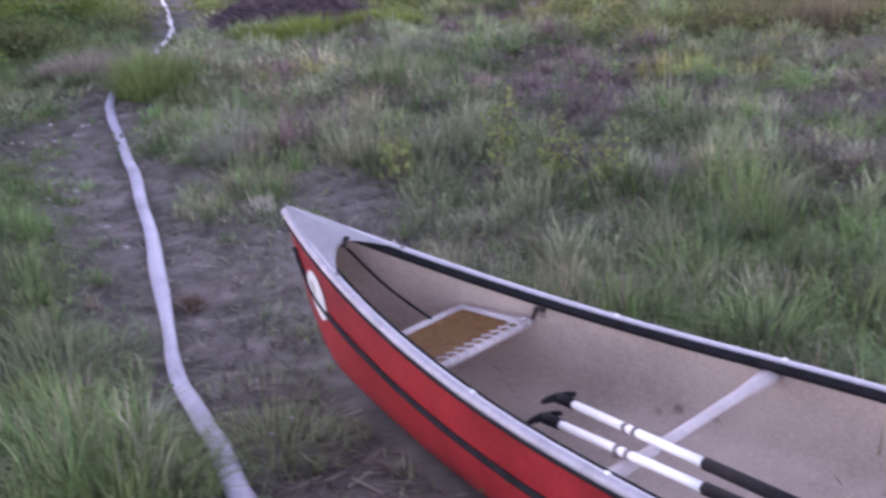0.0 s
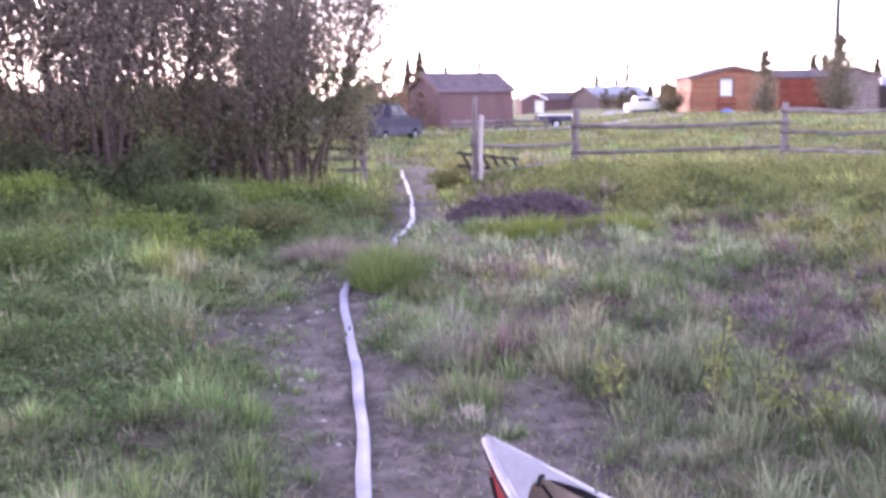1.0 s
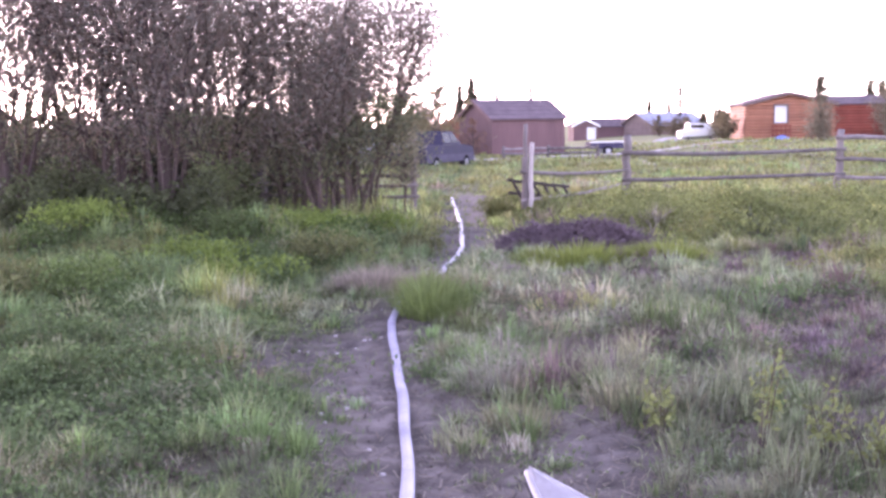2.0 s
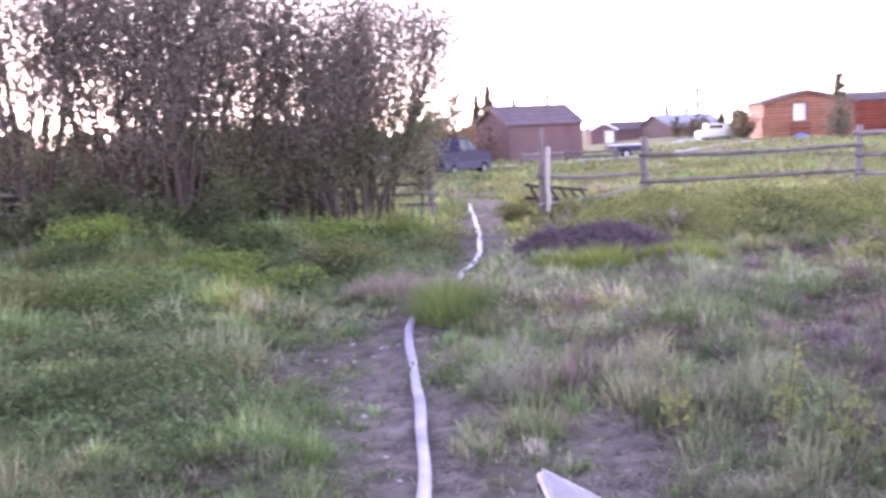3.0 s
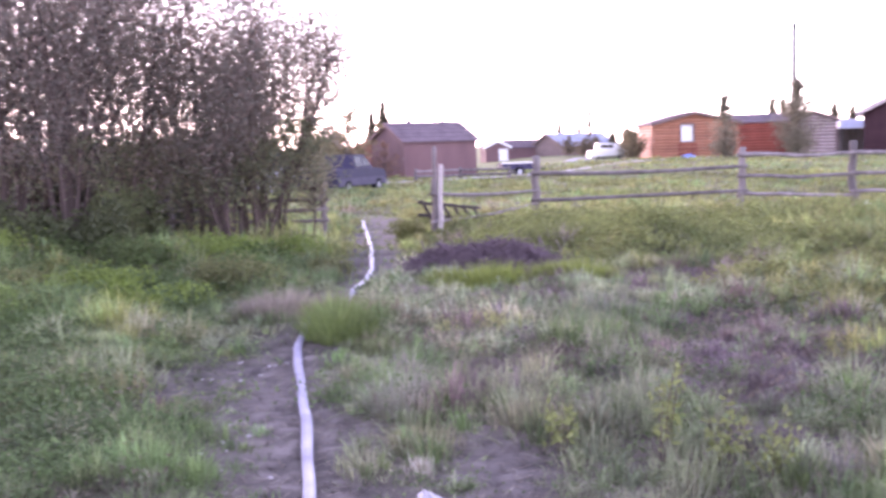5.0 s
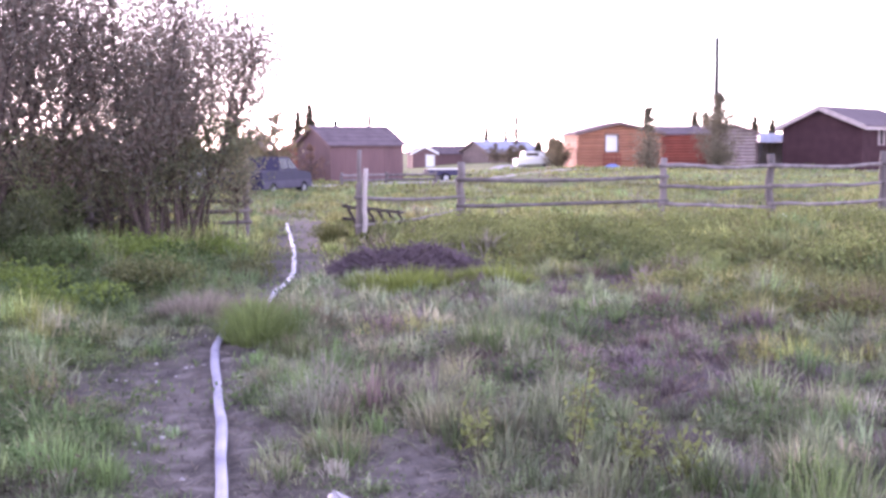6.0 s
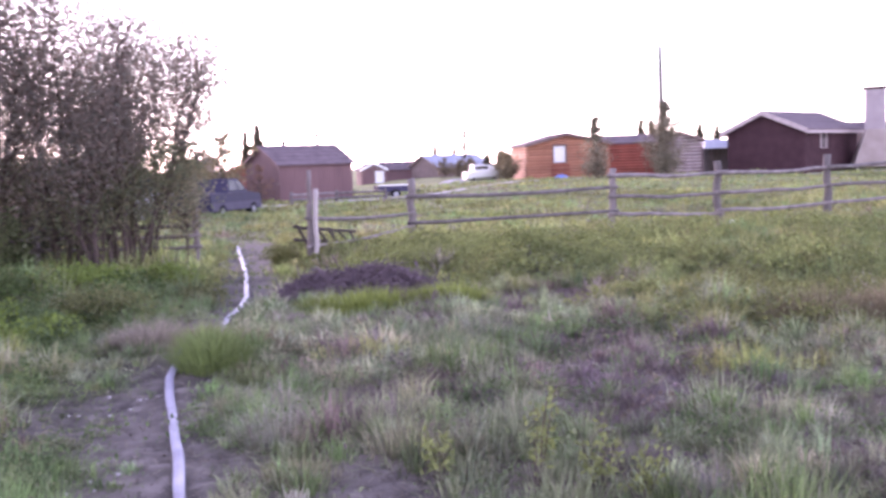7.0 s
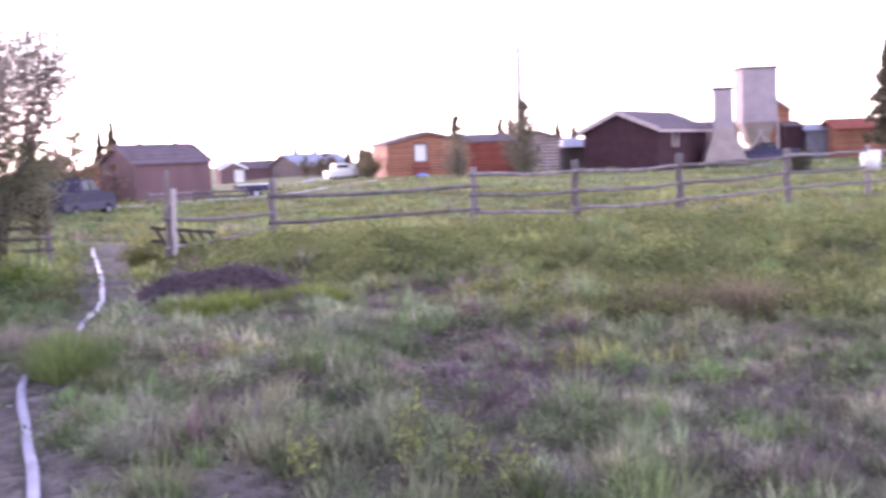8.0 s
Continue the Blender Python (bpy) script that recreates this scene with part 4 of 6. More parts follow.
# ---------------------------------------------------------------- leaves and trees
def leaf_mesh(name, centres, length, width, tints, parent, rng, droop=0.3):
    """Many small leaves, each a folded diamond of four corners."""
    n = len(centres)
    d = rng.normal(size=(n, 3))
    d[:, 2] -= droop
    d /= np.linalg.norm(d, axis=1)[:, None]
    s = np.cross(d, rng.normal(size=(n, 3)))
    s /= np.linalg.norm(s, axis=1)[:, None]
    nn = np.cross(d, s)
    ln = (length * rng.uniform(0.6, 1.3, n))[:, None]
    w = (width * rng.uniform(0.7, 1.2, n))[:, None]
    a, b = centres - d * ln / 2, centres + d * ln / 2
    l, r = centres - s * w / 2 + nn * w * 0.15, centres + s * w / 2 + nn * w * 0.15
    v = np.stack([a, l, b, r], 1).reshape(-1, 3)
    f = (np.arange(n)[:, None] * 4 + np.array([0, 1, 2, 0, 2, 3])).ravel()
    return raw(name, v, f, np.full(2 * n, 3), LEAF, np.repeat(tints, 4, 0), parent)


def willow(x, y, h, spread, seed, leaves, label, lean=0.0, tone=(0.245, 0.212, 0.178), low=0.06, dome=False, thin=True, trunk=0.0):
    rng = np.random.RandomState(seed)
    pr = random.Random(seed)
    t = thing("willow", label, "tree", "willows by the fence", at=Matrix.Translation((x, y, zground(x, y) - 0.03)))
    centres = []
    for k in range(pr.randint(6, 8)):
        a = 2 * math.pi * (k + pr.random() * 0.7) / 7
        out = spread * pr.uniform(0.25, 0.75)
        hh = h * pr.uniform(0.72, 1.0)
        n = 8
        pts = []
        for i in range(n):
            u = i / (n - 1)
            rr = 0.16 + out * (math.sin(2.1 * u) ** 1.3 if dome else u ** 1.4)
            pts.append(Vector((math.cos(a) * rr + lean * u * u + pr.uniform(-0.05, 0.05), math.sin(a) * rr * 0.8 + pr.uniform(-0.05, 0.05), hh * u ** 0.92)))
        r0 = pr.uniform(0.03, 0.055)
        bm = bmesh.new()
        tube(bm, pts, [r0 * (1 - 0.85 * i / (n - 1)) for i in range(n)], 6, rng=pr, wobble=0.1)
        twigs = []
        for b in range(22):
            u = pr.uniform(low, 0.97)
            j = u * (n - 1)
            p = pts[int(j)].lerp(pts[min(int(j) + 1, n - 1)], j % 1)
            ba = a + pr.uniform(-1.7, 1.7)
            bl = spread * pr.uniform(0.25, 0.6) * (1.1 - 0.55 * u)
            q = p + Vector((math.cos(ba) * bl, math.sin(ba) * bl, bl * pr.uniform(0.3, 1.3)))
            mid = p.lerp(q, 0.5) + Vector((0, 0, 0.08))
            twigs.append(((p, mid, q), (r0 * 0.3, r0 * 0.2, 0.004)))
            for e in range(5):
                c = p.lerp(q, pr.uniform(0.3, 1.15)) + Vector((pr.gauss(0, 0.16), pr.gauss(0, 0.16), pr.gauss(0, 0.16)))
                centres.append((c, 0.19))
        stem = part("trunk", bm, BARK, t, smooth=True)
        for line, radii in twigs:
            bm = bmesh.new()
            tube(bm, line, radii, 4, cap=False)
            part("branch", bm, BARK, stem)
        for e in range(5):
            centres.append((pts[-1] + Vector((pr.gauss(0, 0.15), pr.gauss(0, 0.15), pr.gauss(0.05, 0.15))), 0.2))
    if trunk:
        bm = bmesh.new()
        tube(bm, [(0, 0, -0.1), (0.03, 0, 0.5), (-0.02, 0.02, 1.2), (0.06, 0, 2.0), (0.1, 0.03, 3.2)], [trunk * 1.15, trunk, trunk * 0.85, trunk * 0.65, 0.02], 9, rng=pr, wobble=0.12)
        part("trunk", bm, BARK, t, "thick dark main trunk", smooth=True)
    C = np.array([c for c, _ in centres])
    # thin band of bare stems below the upper crown, open gaps between its clusters
    live = rng.uniform(0, 1, len(C)) < np.where(C[:, 2] < 1.8, 0.85, 0.9)
    C = C[live]
    pick = rng.randint(0, len(C), leaves)
    lowest = np.flatnonzero(C[:, 2] < 1.8)
    if len(lowest):
        pick[: leaves // 20] = rng.choice(lowest, leaves // 20)
    spreadout = np.where(C[pick, 2] > 1.8, 0.29, 0.22)[:, None]
    pos = C[pick] + rng.normal(size=(leaves, 3)) * spreadout
    keep = (pos[:, 2] > 0.05) & (rng.uniform(0, 1, leaves) < np.interp(pos[:, 2], [0.6, 1.2, 1.7, 2.1, 2.7, 3.1], [0.25, 0.38, 0.52, 0.66, 0.72, 0.72] if thin else [0.3, 0.45, 0.8, 1.0, 1.0, 1.0]))
    pos, pick = pos[keep], pick[keep]
    clump = rng.uniform(0.8, 1.25, len(C))[pick]
    tint = np.array(tone) * clump[:, None] * rng.uniform(0.85, 1.2, (len(pos), 1))
    tint[:, 0] *= rng.uniform(0.85, 1.2, len(pos))
    tint *= np.where((pos[:, 2] < 1.5 + 0.5 * np.sin(pos[:, 0] * 2.3))[:, None], np.array([0.72, 0.88, 0.62]), 1.0)      # low leaves greener, their tint also darkened for shade below the crown
    leaf_mesh("crown", pos, 0.075, 0.0255, np.clip(tint, 0.01, 0.6), t, rng)
    return t


W = "grey-green willow with many slender stems beside the fence"
willow(-2.95, 18.5, 3.95, 1.2, 41, 34000, W, 0.18, low=0.12, dome=True, thin=False)
willow(-2.75, 18.7, 3.7, 1.0, 43, 22000, W, 0.08, low=0.25, dome=True, thin=False)
willow(-3.95, 18.9, 4.5, 1.6, 11, 36000, W, 0.1, low=0.12)
willow(-3.35, 18.2, 2.2, 0.75, 21, 9000, "low grey-green willow shoots beside the fence", 0.05, low=0.1, tone=(0.15, 0.135, 0.10))
willow(-5.2, 18.9, 5.0, 2.0, 12, 33000, W, 0.1, low=0.15)
willow(-5.95, 18.4, 5.2, 2.2, 13, 38000, W, -0.1, low=0.2, trunk=0.13)
willow(-7.1, 18.9, 5.1, 2.0, 19, 24000, W, -0.1, low=0.2)
willow(-8.3, 18.0, 5.1, 2.5, 14, 42000, W, -0.1, low=0.15)
willow(-7.8, 19.5, 5.4, 1.9, 22, 13000, W, 0.1, low=0.45)
willow(-10.3, 18.2, 5.0, 2.4, 15, 46000, W, low=0.15)
willow(-7.2, 20.4, 5.5, 2.3, 17, 26000, W, -0.3, low=0.25)
willow(-5.2, 20.2, 4.7, 1.8, 18, 16000, W, -0.2, low=0.25)
willow(-9.4, 20.6, 5.3, 2.4, 20, 26000, W, low=0.25)


def bush(x, y, h, r, seed, leaves, label, tone):
    rng = np.random.RandomState(seed)
    t = thing("bush", label, "bush", "dark bushes behind the fence", at=Matrix.Translation((x, y, zground(x, y))))
    bm = bmesh.new()
    for k in range(9):
        a = rng.uniform(0, 6.28)
        tube(bm, [(0.1 * math.cos(a), 0.1 * math.sin(a), -0.05), (r * 0.5 * math.cos(a), r * 0.5 * math.sin(a), h * 0.5), (r * 0.8 * math.cos(a), r * 0.8 * math.sin(a), h * rng.uniform(0.7, 0.95))], [0.03, 0.02, 0.006], 5)
    part("stem", bm, BARK, t)
    m = 60
    a, q = rng.uniform(0, 6.28, m), np.sqrt(rng.uniform(0, 1, m)) * r
    c = np.c_[np.cos(a) * q, np.sin(a) * q, h * rng.uniform(0.1, 0.95, m) * (1 - 0.35 * (q / r) ** 2)]
    k = rng.randint(0, m, leaves)
    pos = c[k] + rng.normal(size=(leaves, 3)) * np.array([0.2, 0.2, 0.16])
    pos[:, 2] = np.abs(pos[:, 2])
    leaf_mesh("foliage", pos, 0.12, 0.05, np.array(tone) * rng.uniform(0.7, 1.3, (leaves, 1)) * rng.uniform(0.8, 1.2, m)[k][:, None], t, rng, 0.1)


for i, (x, y, h, r) in enumerate(((-5.3, 22.6, 2.35, 1.1), (-6.6, 22.9, 1.75, 1.2), (-8.2, 23.0, 1.55, 1.3), (-10.0, 23.0, 1.4, 1.3), (-12.2, 23.4, 1.5, 1.5), (-14.8, 23.4, 2.0, 1.6))):
    bush(x, y, h, r, 400 + i, 6500, "dense dark green bush behind the fence", (0.06, 0.062, 0.045))

bush(35.0, 60.0, 1.25, 0.6, 420, 2500, "small dark bush standing in the far meadow", (0.07, 0.072, 0.045))


def far_belt():
    """A low belt of distant bushes behind the willows."""
    rng = np.random.RandomState(61)
    m, n = 200, 22000
    cx = rng.uniform(-62, -5.6, m)
    cy = 66 - 0.16 * (cx + 5) + rng.normal(0, 1.5, m)
    ch = rng.uniform(1.7, 2.9, m)
    k = rng.randint(0, m, n)
    u = rng.normal(size=(n, 3))
    u /= np.linalg.norm(u, axis=1)[:, None]
    x, y = cx[k] + u[:, 0] * 1.1, cy[k] + u[:, 1] * 0.9
    z = height(x, y) + np.abs(u[:, 2]) * ch[k]
    ob = leaf_mesh("bush_belt", np.c_[x, y, z], 0.5, 0.3, np.array([0.095, 0.09, 0.065]) * rng.uniform(0.7, 1.3, (n, 1)), None, rng, 0.0)
    tagged(ob, "low belt of distant dark bushes beyond the meadow", "bushes", kind="stuff")


far_belt()


def small_tree(x, y, h, spread, seed, leaves, label, tone, leaf=0.16, low=0.03, fuzz=0.14):
    rng = np.random.RandomState(seed)
    z = zground(x, y)
    t = thing("tree", label, "tree", at=Matrix.Translation((x, y, z)))
    bm = bmesh.new()
    tube(bm, [(0, 0, -0.1), (0.04, 0, h * 0.4), (-0.03, 0.02, h * 0.75), (0, 0, h)], [0.01 * h, 0.009 * h, 0.006 * h, 0.005], 6)
    cs = []
    for k in range(70):
        u = low + (0.97 - low) * rng.uniform(0, 1) ** 1.3
        a = rng.uniform(0, 6.28)
        body = 0.85 + 0.3 * u if u < 0.5 else 0.2 + 0.8 * max(0, (0.68 - u) / 0.18) if u < 0.68 else 0.1 + 0.2 * abs(math.sin(23 * u + seed)) - 0.2 * (u - 0.68)
        r = spread * body * rng.uniform(0.3, 1.0) * (0.7 + 0.4 * abs(math.sin(7 * u + a + seed)))
        p, q = Vector((0, 0, h * u)), Vector((math.cos(a) * r, math.sin(a) * r, h * u + r * 0.7))
        tube(bm, [p, q], [0.015, 0.004], 4, cap=False)
        for e in range(4):
            cs.append(p.lerp(q, rng.uniform(0.3, 1.1)))
    part("trunk", bm, BARK, t)
    C = np.array(cs)
    pick = C[rng.randint(0, len(C), leaves)]
    pos = pick + rng.normal(size=(leaves, 3)) * (fuzz * np.where(pick[:, 2] > 0.62 * h, 0.32, 1.0))[:, None]
    tint = np.array(tone) * rng.uniform(0.7, 1.35, (leaves, 1))
    leaf_mesh("crown", pos, leaf, leaf * 0.5, tint, t, rng, 0.1)


def spruce(x, y, z, h, r, seed, n=1300):
    rng = np.random.RandomState(seed)
    t = thing("spruce", "dark thin spruce standing behind the houses", "tree", "far spruces", at=Matrix.Translation((x, y, z)))
    bm = bmesh.new()
    tube(bm, [(0, 0, 0), (0, 0, h)], [h * 0.02, 0.01], 5)
    part("trunk", bm, BARK, t)
    u = rng.uniform(0.12, 1, n) ** 0.8
    a = rng.uniform(0, 6.28, n)
    rr = r * (1.02 - u) * rng.uniform(0.2, 1, n) * (0.8 + 0.25 * np.sin(u * 40 + 2 * np.cos(a)))
    pos = np.c_[np.cos(a) * rr, np.sin(a) * rr, u * h - rr * 0.25]
    leaf_mesh("crown", pos, h * 0.08, h * 0.04, np.array([0.12, 0.105, 0.065]) * rng.uniform(0.7, 1.4, (n, 1)), t, rng, 0.2)


small_tree(-2.75, 57, 2.0, 0.9, 33, 500, "small thin reddish sapling before a brown shed", (0.20, 0.12, 0.09))
small_tree(-2.2, 19.9, 2.5, 0.5, 346, 1500, "thin young willow beside the gate post", (0.2, 0.19, 0.13), 0.07, 0.2, 0.1)
small_tree(-5.35, 60, 2.5, 1.0, 348, 1300, "small yellow-green tree behind a parked truck", (0.20, 0.18, 0.09), 0.16)
for k, (x, hh) in enumerate(((11.2, 1.7), (12.6, 1.4), (13.9, 1.6))):
    small_tree(x, 101 + k, hh, 1.3, 340 + k, 900, "low dark bush before a house", (0.17, 0.14, 0.09), fuzz=0.2)
small_tree(13.4, 79.5, 2.0, 1.0, 345, 1200, "low dark green bush beside an orange cabin", (0.08, 0.085, 0.05))
small_tree(17.45, 71, 3.8, 1.15, 31, 4600, "young grey-green birch before an orange cabin", (0.235, 0.21, 0.15), 0.15, fuzz=0.24)
small_tree(21.95, 71, 4.85, 1.5, 32, 8000, "young grey-green birch before a log cabin", (0.235, 0.21, 0.15), 0.15, fuzz=0.27)
small_tree(13.0, 78.5, 1.9, 1.3, 349, 2600, "low brownish-green bush beside an orange cabin", (0.24, 0.2, 0.12), 0.14, fuzz=0.2)
small_tree(-4.6, 59, 3.5, 1.9, 350, 3200, "small yellow-green tree behind a parked truck", (0.24, 0.2, 0.11), 0.15, fuzz=0.18)
for i, (x, y, z, h, r) in enumerate(((-3.5, 72, 0, 4.45, 1.5), (-4.4, 75, 0, 4.15, 1.1), (-6.2, 62, 0, 2.8, 0.9), (-7.2, 64, 0, 3.2, 1.0), (16.8, 112, 0, 2.6, 1.0), (17.8, 112, 0, 3.0, 0.8), (14.6, 90, 0.4, 2.4, 1.0), (13.6, 92, 0.4, 2.0, 1.0), (27.5, 96, 0.4, 4.35, 1.7), (28.6, 96.5, 0.4, 4.35, 1.6), (32.67, 96, 0.4, 4.0, 1.7), (34.9, 98, 0.4, 3.85, 1.6), (53.6, 79, 0.4, 9.0, 2.6), (56, 81, 0.4, 7.6, 2.4), (12.4, 120, 0, 4.2, 0.9), (15.0, 125, 0, 4.0, 0.9))):
    spruce(x, y, z, h, r, 200 + i)


# ---------------------------------------------------------------- broken gate and far rails
def broken_gate():
    t = thing("broken_gate", "dark broken pole hurdle leaning by the gate post", "gate")
    for j, (z0, z1) in enumerate(((0.60, 0.44), (0.36, 0.24))):
        stick("rail", (-0.42, 21.3, z0), (0.72, 21.7, z1), 0.034, 0.028, t, DARKBARK, 6, 300 + j)
    for k in range(6):
        x = -0.36 + 0.19 * k
        stick("slat", (x, 21.3 + 0.07 * k, 0.63 - 0.03 * k), (x + 0.2, 21.33 + 0.07 * k, 0.24 - 0.02 * k), 0.03, 0.026, t, DARKBARK, 6, 310 + k)


broken_gate()
low = thing("rail_barrier", "low dark rail barrier before a brown shed", "barrier")
for k, (xa, xb) in enumerate(((-1.2, 1.0), (0.9, 3.4))):
    for j, h in enumerate((0.22, 0.46)):
        stick("rail", (xa, 56.0 + xa * 0.3, h), (xb, 56.0 + xb * 0.3, h), 0.07, 0.06, low, GREYWOOD, 6, 330 + 4 * k + j)
for k, x in enumerate((-1.2, 0.95, 3.4)):
    stick("post", (x, 56.1 + x * 0.3, -0.1), (x, 56.1 + x * 0.3, 0.6), 0.08, 0.07, low, GREYWOOD, 6, 340 + k)


# ---------------------------------------------------------------- dead brush heap
def brush_heap():
    bm = bmesh.new()
    pr = random.Random(77)
    for i in range(3400):
        u = pr.uniform(-1, 1)
        cx, cy = 0.62 + 1.1 * u, 14.2 - 0.3 * u + pr.gauss(0, 0.2)
        hmax = (0.40 - 0.14 * u + 0.06 * math.sin(5 * u)) * (1 - abs(u) ** 2.2) * max(0.1, 1 - abs(cy - 14.2 + 0.3 * u) * 1.6) + 0.04
        floor_z = 0.03 * float(N2(cx, cy))
        z = floor_z + hmax * pr.uniform(0, 1) ** 0.7
        a, ln, tilt = pr.gauss(0.0, 0.9), pr.uniform(0.08, 0.28), pr.gauss(0, 0.6)
        d = Vector((math.cos(a), math.sin(a), tilt)) * ln / 2
        c = Vector((cx, cy, z))
        lo = c - d
        hi = c + d
        lo.z, hi.z = max(lo.z, floor_z), max(hi.z, floor_z)
        tube(bm, [lo, c + Vector((0, 0, pr.uniform(-0.03, 0.04))), hi], [0.008, 0.007, 0.003], 3, cap=False)
    tagged(part("brush_heap", bm, BRUSH), "low heap of dead purplish-brown brushwood in the grass", "brush", kind="stuff")


brush_heap()


# ---------------------------------------------------------------- grass
def blades(name, x, y, h, w, tint, label, category="grass", lean=0.35, seed=0, parent=None, away=None, arc=True):
    """Curved tapering grass blades, one for each place given; away: the heading to which each one falls."""
    rng = np.random.RandomState(seed)
    n = len(x)
    z = height(x, y)
    a = rng.uniform(0, 2 * np.pi, n) if away is None else away + rng.normal(0, 0.7, n)
    bend = np.abs(rng.normal(0, 1, n)) * lean + 0.08
    dx, dy = np.cos(a) * bend * h, np.sin(a) * bend * h
    f = a + np.pi / 2 + rng.normal(0, 0.5, n)
    sx, sy = np.cos(f) * w / 2, np.sin(f) * w / 2
    us, ws = ([0, 0.55, 1], [1, 0.8, 0]) if arc else ([0, 0.45, 1], [0, 1, 0])
    V = []
    for u, g in zip(us, ws):
        px, py = x + dx * u ** 1.8, y + dy * u ** 1.8
        pz = z - 0.01 + h * (u - np.minimum(0.42 * bend, 0.72) * u * u)
        if g:
            V += [np.c_[px - sx * g, py - sy * g, pz], np.c_[px + sx * g, py + sy * g, pz]]
        else:
            V += [np.c_[px, py, pz]]
    V = np.stack(V, 1)
    if arc:
        F, sizes = np.arange(n)[:, None] * 5 + np.array([0, 1, 3, 2, 2, 3, 4]), [4, 3]
    else:
        F, sizes = np.arange(n)[:, None] * 4 + np.array([0, 2, 1, 1, 2, 3]), [3, 3]
    ob = raw(name, V.reshape(-1, 3), F.ravel(), np.tile(sizes, n), GRASS, np.repeat(np.clip(tint, 0.01, 0.7), V.shape[1], 0), parent)
    return tagged(ob, label, category, kind="stuff") if not parent else ob


GREEN, SAGE, STRAW, PURPLE, YELLOW = (np.array(c) for c in ((0.142, 0.2, 0.083), (0.225, 0.238, 0.148), (0.33, 0.305, 0.22), (0.150, 0.118, 0.116), (0.195, 0.207, 0.072)))


